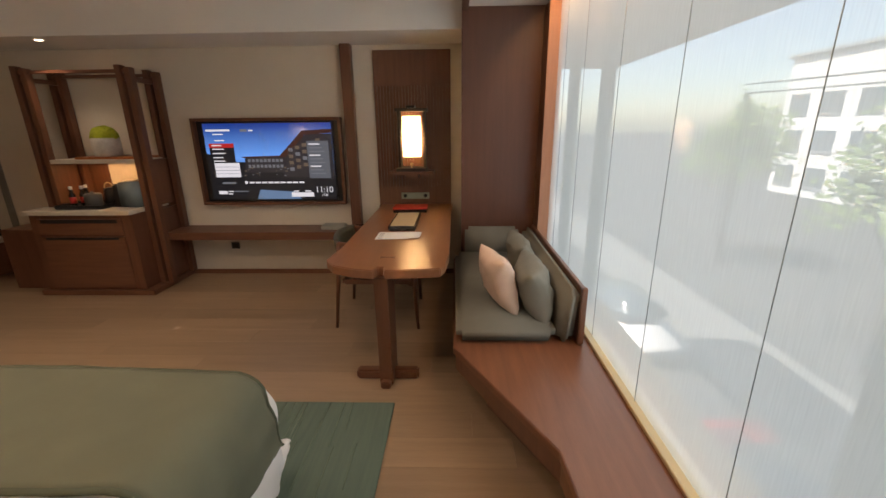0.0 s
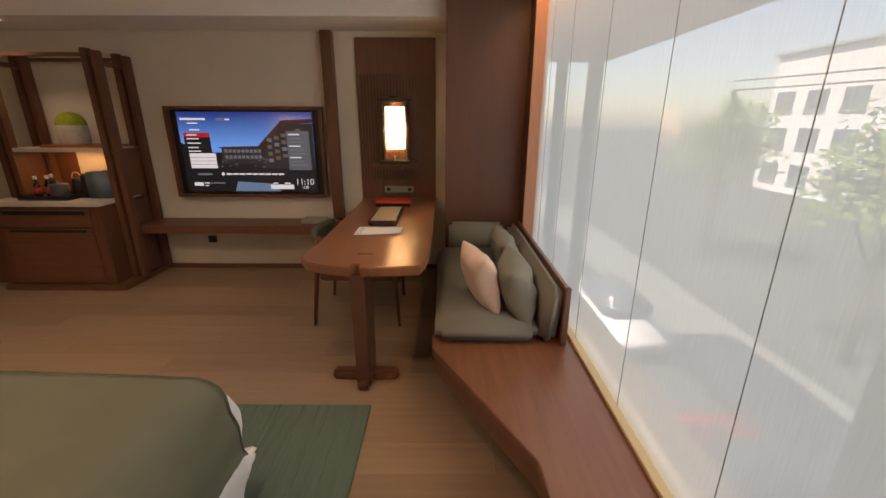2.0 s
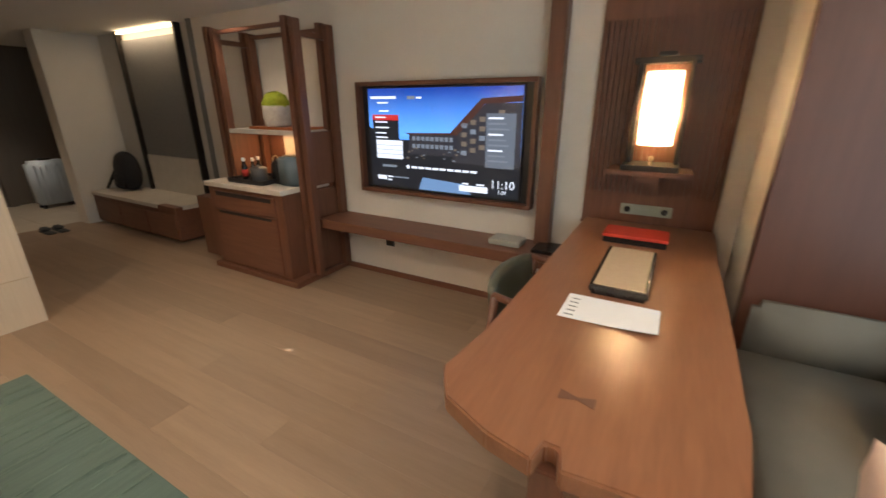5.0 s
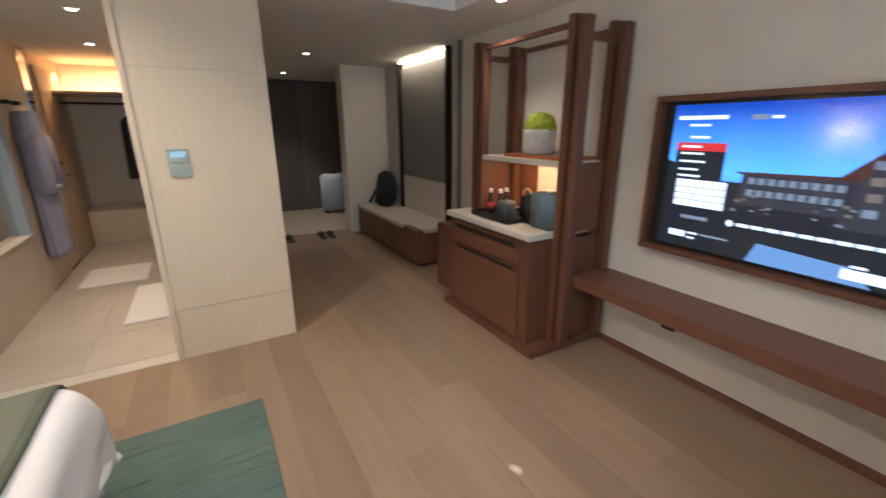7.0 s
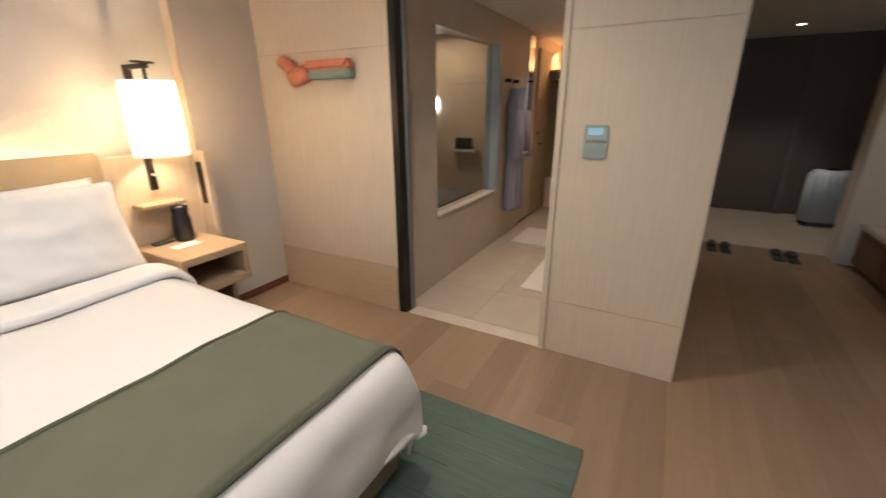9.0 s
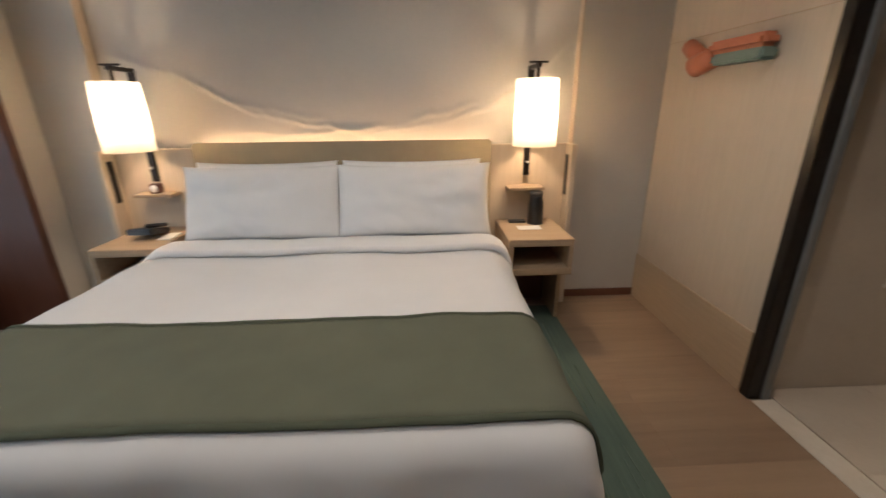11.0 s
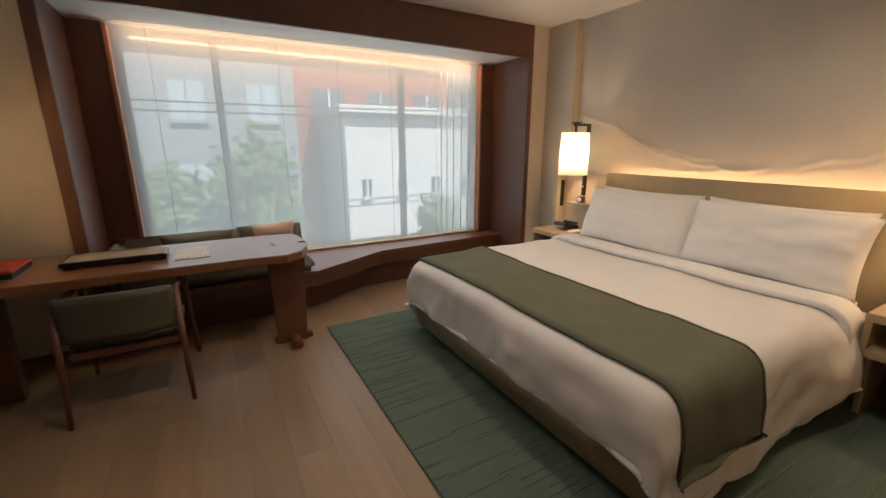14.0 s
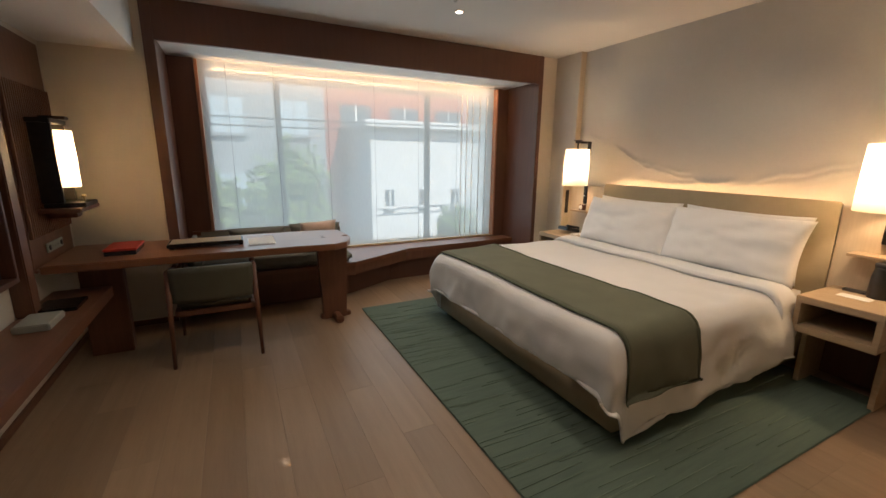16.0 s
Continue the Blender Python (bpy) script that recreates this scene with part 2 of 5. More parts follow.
STACK = sheer("stacked_screen_cloth", (0.86, 0.88, 0.87), 0.82, 0.04)
CORD = mat("grey_cord", (0.22, 0.24, 0.23), rough=0.8)
PANE = glass("clear_glass")
TINT = glass("tinted_glass", (0.93, 0.92, 0.88), 0.0, 0.95)
MIRROR = mat("mirror_silver", (0.8, 0.82, 0.84), (0.79, 0.81, 0.83), 1, 0.02, 0, metal=1.0)
GREENPLATE = mat("sage_plate", (0.30, 0.33, 0.27), (0.27, 0.30, 0.24), 20, 0.35, 0.02)
LED = glow("downlight_led", (1.0, 0.86, 0.66), 5.0)
RINGLED = glow("ring_led", (1.0, 0.96, 0.88), 6.0)
STRIP = glow("warm_led_strip", (1.0, 0.74, 0.42), 2.5)


# ---- building helpers ----
ORG = {}


def thing(name, x, y, z, label, category, group="", kind=""):
    ob = new(name)
    ob.location = (x, y, z)
    ob.empty_display_size = 0.1
    ORG[ob] = Vector((x, y, z))
    return tagged(ob, label, category, group, kind)


def smooth(bm, on=True):
    for f in bm.faces:
        f.smooth = on
    return bm


def part(name, bm, material, parent=None, label=""):
    """Links a bmesh, given in world places, as one mesh under its thing or part."""
    org = ORG.get(parent, Vector())
    bmesh.ops.translate(bm, verts=bm.verts, vec=-org)
    bmesh.ops.recalc_face_normals(bm, faces=bm.faces)
    me = bpy.data.meshes.new(name)
    bm.to_mesh(me)
    bm.free()
    me.materials.append(material)
    ob = new(name, me)
    if parent:
        ob.parent = parent
        ORG[ob] = org
    return tagged(ob, label) if label else ob


def single(name, bm, material, label, category, group="", kind=""):
    return tagged(part(name, bm, material), label, category, group, kind)


def box(x0, x1, y0, y1, z0, z1, bev=0.003, bm=None, turn=None):
    own = bmesh.new()
    bmesh.ops.create_cube(own, size=1)
    bmesh.ops.scale(own, verts=own.verts, vec=(abs(x1 - x0), abs(y1 - y0), abs(z1 - z0)))
    if bev:
        bmesh.ops.bevel(own, geom=own.edges[:], offset=min(bev, 0.4 * min(abs(x1 - x0), abs(y1 - y0), abs(z1 - z0))), segments=2, affect="EDGES", clamp_overlap=True)
    m = Matrix.Translation(((x0 + x1) / 2, (y0 + y1) / 2, (z0 + z1) / 2))
    if turn:
        m = m @ Euler([radians(a) for a in turn]).to_matrix().to_4x4()
    bmesh.ops.transform(own, matrix=m, verts=own.verts)
    return merge(bm, own)


def merge(bm, own):
    if bm is None:
        return own
    me = bpy.data.meshes.new("temporary")
    own.to_mesh(me)
    own.free()
    bm.from_mesh(me)
    bpy.data.meshes.remove(me)
    return bm


def prism(points, z0, z1, bev=0.003, bm=None):
    """An upright prism over a plan outline."""
    own = bmesh.new()
    low = [own.verts.new((x, y, z0)) for x, y in points]
    f = own.faces.new(low)
    ext = bmesh.ops.extrude_face_region(own, geom=[f])
    bmesh.ops.translate(own, verts=[v for v in ext["geom"] if isinstance(v, bmesh.types.BMVert)], vec=(0, 0, z1 - z0))
    if bev:
        bmesh.ops.bevel(own, geom=own.edges[:], offset=bev, segments=2, affect="EDGES", clamp_overlap=True)
    return merge(bm, own)


def tube(p, q, r0, r1=None, seg=12, bm=None, caps=True):
    """A round bar from p to q."""
    p, q = Vector(p), Vector(q)
    own = bmesh.new()
    bmesh.ops.create_cone(own, cap_ends=caps, segments=seg, radius1=r0, radius2=r0 if r1 is None else r1, depth=(q - p).length)
    m = Matrix.Translation((p + q) / 2) @ (q - p).to_track_quat("Z", "Y").to_matrix().to_4x4()
    bmesh.ops.transform(own, matrix=m, verts=own.verts)
    smooth(own)
    return merge(bm, own)


def lathe(x, y, profile, seg=28, bm=None):
    """A turned shape round an upright axis: (radius, z) from the bottom up."""
    own = bmesh.new()
    rings = []
    for r, z in profile:
        rings.append([own.verts.new((x + r * math.cos(2 * math.pi * i / seg), y + r * math.sin(2 * math.pi * i / seg), z)) for i in range(seg)])
    for a, b in zip(rings, rings[1:]):
        for i in range(seg):
            own.faces.new((a[i], a[(i + 1) % seg], b[(i + 1) % seg], b[i]))
    own.faces.new(rings[0])
    own.faces.new(rings[-1])
    smooth(own)
    return merge(bm, own)


def cushion(m, w, h, d, nx=28, ny=20, corner=0.10, seed=0, wrinkle=0.008):
    """A stuffed pillow: w by h, d thick, its face to local z, pointed corners."""
    bm = bmesh.new()
    grids = []
    for side in (1, -1):
        g = []
        for j in range(ny + 1):
            row = []
            for i in range(nx + 1):
                u, v = 2 * i / nx - 1, 2 * j / ny - 1
                pinch = 1 - corner * (1 - abs(v) ** 2.2) * abs(u) ** 6 * 0.5
                pinchv = 1 - corner * (1 - abs(u) ** 2.2) * abs(v) ** 6 * 0.7
                fat = (max(0, 1 - abs(u) ** 2.6) * max(0, 1 - abs(v) ** 2.6)) ** 0.42
                x, y = u * w / 2 * pinch, v * h / 2 * pinchv
                n = noise.noise((u * 2.1 + seed, v * 2.6, side * 3.0 + seed)) * wrinkle * 2 + noise.noise((u * 6 + seed, v * 5, side * 2.0)) * wrinkle
                row.append(bm.verts.new((x, y, side * (fat * d / 2) + n * fat)))
            g.append(row)
        grids.append(g)
        for j in range(ny):
            for i in range(nx):
                bm.faces.new((g[j][i], g[j][i + 1], g[j + 1][i + 1], g[j + 1][i]))
    bmesh.ops.remove_doubles(bm, verts=bm.verts, dist=0.0005)
    bmesh.ops.transform(bm, matrix=m, verts=bm.verts)
    return smooth(bm)


def drape(x0, x1, y0, y1, zt, xs, ys, hem, r=0.10, lift=0.0, wave=0.012, foot=True):
    """Cloth laid over a mattress x0..x1, up to y1 at the foot: a grid over xs, ys in cloth measure, falling over the sides. hem(x, y): longest fall."""
    bm = bmesh.new()
    g = []

    def fall(over, limit):
        over = min(over, limit)
        arc = r * math.pi / 2
        if over <= 0:
            return 0.0, 0.0
        if over < arc:
            a = over / r
            return r * math.sin(a), r * (1 - math.cos(a))
        return r, r + over - arc

    for yc in ys:
        row = []
        for xc in xs:
            ix0, ix1, iy1 = x0 + r, x1 - r, y1 - r
            ox = ix0 - xc if xc < ix0 else (xc - ix1 if xc > ix1 else 0)
            oy = yc - iy1 if foot and yc > iy1 else 0
            lim = hem(xc, yc)
            hx, dx = fall(ox, lim)
            hy, dy = fall(oy, lim)
            sx = -1 if xc < ix0 else 1
            turn = math.sin(2 * math.atan2(oy, ox)) if ox > 0 and oy > 0 else 0.0
            if turn > 0:
                far = math.hypot(ox, oy)
                h, drop = fall(far, lim * (1 + 0.13 * turn))
                h *= 1 + 0.25 * turn * min(1.0, drop / 0.5)
                hx, hy = h * ox / far, h * oy / far
            else:
                drop = max(dx, dy)
            x = min(max(xc, ix0), ix1) + sx * hx
            y = (min(yc, iy1) if foot else yc) + hy
            soft = min(1.0, drop / 0.2)
            n = noise.noise((xc * 2.3, yc * 2.3, 1.7)) * wave + noise.noise((xc * 6, yc * 6, 4.1)) * wave * 0.35
            z = zt - drop + n * (1 - soft) + lift * (1 - soft)
            fold = (noise.noise((xc * 3.2 + 9, yc * 3.2, 0.3)) * 0.040 + noise.noise((xc * 8, yc * 8, 2.0)) * 0.014) * soft
            if ox > 0:
                x += sx * (fold + lift * soft + 0.02 * soft)
            if oy > 0:
                y += fold + lift * soft + 0.02 * soft
            row.append(bm.verts.new((x, y, z)))
        g.append(row)
    for j in range(len(ys) - 1):
        for i in range(len(xs) - 1):
            bm.faces.new((g[j][i], g[j][i + 1], g[j + 1][i + 1], g[j + 1][i]))
    return smooth(bm)


def thick(ob, amount):
    md = ob.modifiers.new("thickness", "SOLIDIFY")
    md.thickness, md.offset = amount, 0.0
    return ob


def steps(a, b, n):
    return [a + (b - a) * i / n for i in range(n + 1)]


def words(name, text, size, m, material, parent, align="CENTER"):
    cu = bpy.data.curves.new(name, "FONT")
    cu.body, cu.size, cu.align_x = text, size, align
    tmp = bpy.data.objects.new("temporary", cu)
    scene.collection.objects.link(tmp)
    me = bpy.data.meshes.new_from_object(tmp.evaluated_get(bpy.context.evaluated_depsgraph_get()))
    bpy.data.objects.remove(tmp)
    bm = bmesh.new()
    bm.from_mesh(me)
    bpy.data.meshes.remove(me)
    bmesh.ops.transform(bm, matrix=m, verts=bm.verts)
    return part(name, bm, material, parent)


def wall(name, bm, material, label):
    return single(name, bm, material, label, "wall", kind="structure")


# ---- the room's shell ----
ZC, ZS = 2.72, 2.30                      # main ceiling, lowered soffit
single("floor", box(-9.3, 1.4, -0.9, 4.9, -0.12, -0.016, 0), mat("floor_screed", (0.10, 0.07, 0.045)), "brown oak plank floor through room and hall", "floor", kind="structure")
wall("wall_tv", box(-4.72, 0.40, 4.42, 4.60, 0, 2.9, 0), PLASTER, "warm white plaster wall behind the television")
wall("wall_niche", box(-7.0, -4.72, 4.50, 4.68, 0, 2.5, 0), GREYWALL, "grey plaster wall behind the luggage bench")
wall("wall_stub", box(-7.05, -6.80, 3.86, 4.66, 0, 2.4, 0.002), PLASTER, "short plaster wall beside the luggage bench")
wall("wall_hall_side", box(-9.2, -7.05, 4.55, 4.70, 0, 2.5, 0), DARKWALL, "dark taupe wall of the entrance")
wall("wall_hall_end", box(-9.25, -9.02, 2.3, 4.70, 0, 2.5, 0), DARKWALL, "dark taupe end wall of the entrance hall")
wall("wall_hall_bath", box(-9.2, -4.0, 2.38, 2.515, 0, 2.5, 0), OAKPANEL, "pale oak panelled wall between hall and bathroom")
wall("wall_bath_north", box(-4.12, -4.0, 1.76, 2.38, 0, 2.9, 0), OAKPANEL, "pale oak panelled wall with control panel")
wall("wall_bath_south", box(-4.12, -4.0, -0.75, 0.74, 0, 2.9, 0), OAKPANEL, "pale oak panelled wall with a ceramic ornament")
wall("wall_bath_lintel", box(-4.12, -4.0, 0.74, 1.76, 2.30, 2.9, 0), OAKPANEL, "oak panel above the bathroom opening")
wall("wall_head", box(-4.12, 0.40, -0.78, -0.60, 0, 2.9, 0), GREYWALL, "grey plaster wall at the bed's head")
wall("wall_column_east", box(-0.22, 0.40, -0.60, -0.52, 0, 2.9, 0.002), GREYWALL, "grey plaster pier beside the artwork wall")
wall("wall_column_west", box(-4.0, -3.40, -0.60, -0.52, 0, 2.9, 0.002), GREYWALL, "grey plaster pier beside the nightstand")
wall("wall_window_north", box(0.19, 0.40, 3.77, 4.42, 0, 2.9, 0), PLASTER, "warm plaster wall beside the window frame")
wall("wall_window_south", box(0.19, 0.40, -0.60, -0.30, 0, 2.9, 0), PLASTER, "warm plaster wall strip beside the window frame")
wall("wall_window_below", box(0.90, 1.08, -0.4, 3.8, -0.1, 0.42, 0), PLASTER, "outer wall under the window")
wall("wall_window_above", box(0.90, 1.08, -0.4, 3.8, 2.42, 2.95, 0), PLASTER, "outer wall above the window")
single("ceiling", box(-4.12, 0.40, -0.78, 3.83, ZC, ZC + 0.15, 0), CEIL, "raised white painted ceiling over the bed", "ceiling", kind="structure")
single("ceiling_soffit", prism([(-9.25, 2.5), (-3.85, 2.5), (-3.85, 3.83), (0.40, 3.83), (0.40, 4.62), (-9.25, 4.62)], ZS, ZC + 0.15, 0), CEIL, "lowered white soffit over hall and television wall", "ceiling", kind="structure")
single("ceiling_bathroom", box(-8.8, -4.06, -1.0, 2.4, ZS, ZS + 0.1, 0), CEIL, "white bathroom ceiling", "ceiling", kind="structure")
for nm, bx in (("baseboard", box(-2.82, 0.19, 4.405, 4.42, 0, 0.05, 0.002)), ("baseboard", box(-4.0, -3.40, -0.52, -0.508, 0, 0.06, 0.002)), ("baseboard", box(0.178, 0.19, 3.78, 4.40, 0, 0.05, 0.002))):
    single(nm, bx, WALNUTX, "dark wooden baseboard along the plaster wall", "baseboard", kind="structure")
single("trim", box(-4.0, -3.988, -0.52, 0.68, 0, 0.35, 0.002), OAKBASE, "darker oak band at the wall's foot", "wall trim", kind="structure")
single("trim", box(-4.0, -3.996, -0.52, 0.68, 1.825, 1.829, 0), OAKBASE, "thin joint line in the oak panelling", "wall trim", kind="structure")
single("trim", box(-4.0, -3.996, 1.79, 2.50, 1.825, 1.829, 0), OAKBASE, "thin joint line in the oak panelling", "wall trim", kind="structure")
single("trim", box(-4.0, -3.996, 1.79, 2.50, 0.348, 0.352, 0), OAKBASE, "thin joint line in the oak panelling", "wall trim", kind="structure")
single("trim", box(-4.74, -4.66, 4.41, 4.50, 0, ZS, 0.003), GREYPANEL, "grey metal edge strip where plaster meets the niche", "wall trim", kind="structure")
single("trim", box(-0.227, -0.218, -0.60, -0.515, 0, ZC, 0.001), OAKPANEL, "thin pale edge strip beside the artwork", "wall trim", kind="structure")
single("trim", box(-3.402, -3.393, -0.60, -0.515, 0, ZC, 0.001), OAKPANEL, "thin pale edge strip beside the artwork", "wall trim", kind="structure")

RIDGES = (
    ((-0.22, 1.79), (-0.45, 1.75), (-0.69, 1.67), (-1.22, 1.41), (-1.70, 1.32), (-2.05, 1.25)),
    ((-0.55, 1.98), (-0.72, 1.66), (-1.00, 1.50), (-1.35, 1.43), (-1.75, 1.36)),
    ((-1.35, 1.27), (-2.17, 1.33), (-2.40, 1.40), (-2.75, 1.47), (-3.06, 1.60), (-3.39, 1.87)),
    ((-1.90, 1.27), (-2.45, 1.34), (-2.80, 1.44), (-3.15, 1.52), (-3.38, 1.60)),
    ((-0.75, 1.33), (-1.10, 1.30), (-1.60, 1.27), (-2.10, 1.30)),
)


def curve_at(line, x):
    for (xa, za), (xb, zb) in zip(line, line[1:]):
        if xa >= x >= xb:
            k = (xa - x) / (xa - xb)
            k = 0.6 * k + 0.4 * k * k * (3 - 2 * k)
            return za + (zb - za) * k
    return line[-1][1]


# artwork wall: smooth relief of drifting ridges over the bed
bm = bmesh.new()
NX, NZ = 230, 190
rows_v = []
for j in range(NZ + 1):
    row = []
    z = 0.9 + (ZC - 0.9) * j / NZ
    for i in range(NX + 1):
        x = -3.395 + 3.17 * i / NX
        d = 0.0
        for k, line in enumerate(RIDGES):
            if not line[0][0] >= x >= line[-1][0]:
                continue
            crest = curve_at(line, x) + 0.022 * noise.noise((x * 5 + k * 9, k, 0)) + 0.012 * noise.noise((x * 14, k, 3))
            ends = min(1.0, (line[0][0] - x) * 5, (x - line[-1][0]) * 5)
            amp = (0.015, 0.010, 0.015, 0.010, 0.007)[k] * max(0.15, 0.55 + 1.1 * noise.noise((x * 3.5 + k * 5, 0, k))) * ends
            s = (z - crest) / (0.030 if z > crest else 0.014)
            d += amp * math.exp(-s * s)
        row.append(bm.verts.new((x, -0.594 + d, z)))
    rows_v.append(row)
for j in range(NZ):
    for i in range(NX):
        bm.faces.new((rows_v[j][i], rows_v[j][i + 1], rows_v[j + 1][i + 1], rows_v[j + 1][i]))
single("relief_artwork", smooth(bm), mat("grey_relief_paper", (0.55, 0.525, 0.48), (0.50, 0.475, 0.43), 2.5, 0.8, 0.06), "pale grey wall artwork with ridged mountain relief", "wall art", kind="structure")

# ---- window, its wooden portal and outside ----
port = thing("window_portal", 0.5, 1.7, 0, "dark walnut portal framing the wide window bay", "window frame", kind="structure")
part("side_panel", box(0.17, 0.90, 3.69, 3.77, 0, ZC - 0.002, 0.004), PORTAL, port)
part("side_panel", box(0.17, 0.90, -0.30, -0.24, 0, ZC - 0.002, 0.004), PORTAL, port)
part("header", box(0.17, 0.22, -0.24, 3.69, 2.40, ZC - 0.002, 0.004), PORTAL, port)
part("head_soffit", box(0.22, 0.90, -0.24, 3.69, 2.425, 2.45, 0.0), CEIL, port, "pale soffit inside the window head")
part("jamb_panel", box(0.80, 0.90, 3.47, 3.688, 0.40, 2.41, 0.003), PORTAL, port)
part("jamb_panel", box(0.80, 0.90, -0.238, -0.07, 0.40, 2.41, 0.003), PORTAL, port)
part("jamb_strip", box(0.79, 0.90, 3.44, 3.468, 0.42, 2.40, 0.002), COPPER, port, "copper brown jamb strip")
part("jamb_strip", box(0.79, 0.90, -0.068, -0.045, 0.42, 2.40, 0.002), COPPER, port, "copper brown jamb strip")
win = thing("window_1", 0.95, 1.7, 0.42, "wide fixed window with dark mullions behind sheer screens", "window", kind="structure")
for y in (-0.04, 0.90, 2.72, 3.42):
    part("mullion", box(0.96, 1.03, y - 0.03, y + 0.03, 0.42, 2.42, 0.003), METAL, win)
part("pane", box(0.985, 0.991, -0.04, 3.42, 0.42, 2.42, 0), PANE, win).visible_shadow = False
part("window_sill", box(0.835, 0.90, -0.045, 3.44, 0.405, 0.425, 0.003), BRASS, win, "pale brass sill strip")
scr = thing("sheer_screen", 0.87, 1.7, 0.43, "white translucent sheer screens drawn across the window", "blind")
edges = [-0.045, 0.52, 1.08, 1.65, 2.20, 2.75, 3.20, 3.44]
for a, b in zip(edges, edges[1:]):
    bm = bmesh.new()
    vs = [bm.verts.new(p) for p in ((0.87, a, 0.426), (0.87, b, 0.426), (0.87, b, 2.42), (0.87, a, 2.42))]
    bm.faces.new(vs)
    part("screen_panel", bm, SCRIM, scr)
for y in edges[1:-1]:
    part("cord", tube((0.862, y, 0.43), (0.862, y, 2.41), 0.0014, seg=6), CORD, scr)

for k, y in enumerate((0.06, 0.17, 0.28, 0.37, 0.45)):
    bm = bmesh.new()
    bm.faces.new([bm.verts.new(p) for p in ((0.876 + 0.003 * k, -0.045, 0.426), (0.876 + 0.003 * k, y, 0.426), (0.876 + 0.003 * k, y, 2.42), (0.876 + 0.003 * k, -0.045, 2.42))])
    part("stacked_panel", bm, STACK, scr)
    part("panel_edge", box(0.866, 0.869, y - 0.005, y + 0.005, 0.43, 2.30, 0), PAPER, scr)

single("ground", box(-300, 600, -400, 400, -4.6, -4.5, 0), mat("grey_asphalt", (0.075, 0.075, 0.075), (0.055, 0.055, 0.055), 0.4, 0.9, 0.1), "grey asphalt ground outside the window", "ground", kind="structure")
single("pavement", box(6.5, 9.0, -60, 60, -4.5, -4.38, 0.02), mat("pale_paving", (0.20, 0.20, 0.19), (0.16, 0.16, 0.155), 1.5, 0.9, 0.1), "pale paved footpath along the street", "pavement", kind="structure")


def building(name, x0, x1, y0, y1, z1, material, label, rows, cols, face, trim, half=0.3, tall=1.6):
    th = thing(name, x0, (y0 + y1) / 2, -4.5, label, "building")
    part("wall", box(x0, x1, y0, y1, -4.5, z1, 0.02), material, th)
    part("roof", box(x0 - 0.4, x1 + 0.3, y0 - 0.3, y1 + 0.3, z1, z1 + 0.3, 0.03), trim, th)
    for r in range(rows):
        for c in range(cols):
            w = (y1 - y0) / cols
            yc = y0 + w * (c + 0.5)
            zb = -3.6 + r * 3.0
            if zb + 1.6 > z1:
                continue
            wd = part("window", box(x0 - 0.05, x0 + 0.05, yc - w * half, yc + w * half, zb, zb + tall, 0.01), face, th)
            part("sill", box(x0 - 0.16, x0 + 0.0, yc - w * half - 0.06, yc + w * half + 0.06, zb - 0.14, zb, 0.01), trim, wd)
            part("frame", box(x0 - 0.08, x0 - 0.05, yc - 0.04, yc + 0.04, zb, zb + tall, 0.004), trim, wd)
    return th


WHITEWALL = mat("white_render", (0.78, 0.77, 0.74), (0.70, 0.69, 0.66), 0.8, 0.9, 0.1)
BRICK = mat("red_brick_facade", (0.42, 0.13, 0.075), (0.33, 0.10, 0.06), 2, 0.9, 0.2, (1, 1, 8))
GREYF = mat("grey_facade", (0.34, 0.35, 0.35), (0.28, 0.29, 0.29), 0.8, 0.9, 0.1)
# pale base colour stands in for sky reflected in the panes
PALEWIN = mat("sky_tinted_window", (0.50, 0.58, 0.62), (0.42, 0.50, 0.54), 1, 0.2, 0)
DARKWIN = mat("far_window_glass", (0.10, 0.13, 0.15), (0.07, 0.09, 0.11), 1, 0.15, 0)
building("brick_house", 17, 27, -9, 1.4, 6.0, BRICK, "red brick apartment house with pale bands", 3, 4, DARKWIN, WHITEWALL)
building("white_house", 13, 19, -8.5, -2.0, 2.7, WHITEWALL, "white rendered house across the street", 2, 4, DARKWIN, WHITEWALL, 0.12, 0.7)
building("grey_house", 15, 25, -0.57, 12.13, 6.5, GREYF, "grey townhouse with large windows", 3, 5, PALEWIN, GREYF, 0.22, 1.35)
building("pale_block", 30, 44, 14, 40, 7.0, WHITEWALL, "pale apartment block further down the street", 3, 8, DARKWIN, GREYF)
building("dark_house", 14, 24, -26, -11, 5.0, GREYF, "grey house with flat roof down the street", 3, 5, DARKWIN, WHITEWALL)

LEAF = mat("street_tree_leaves", (0.20, 0.27, 0.085), (0.13, 0.19, 0.055), 3, 0.7, 0)
BARK = mat("grey_bark", (0.10, 0.08, 0.06), rough=0.9)


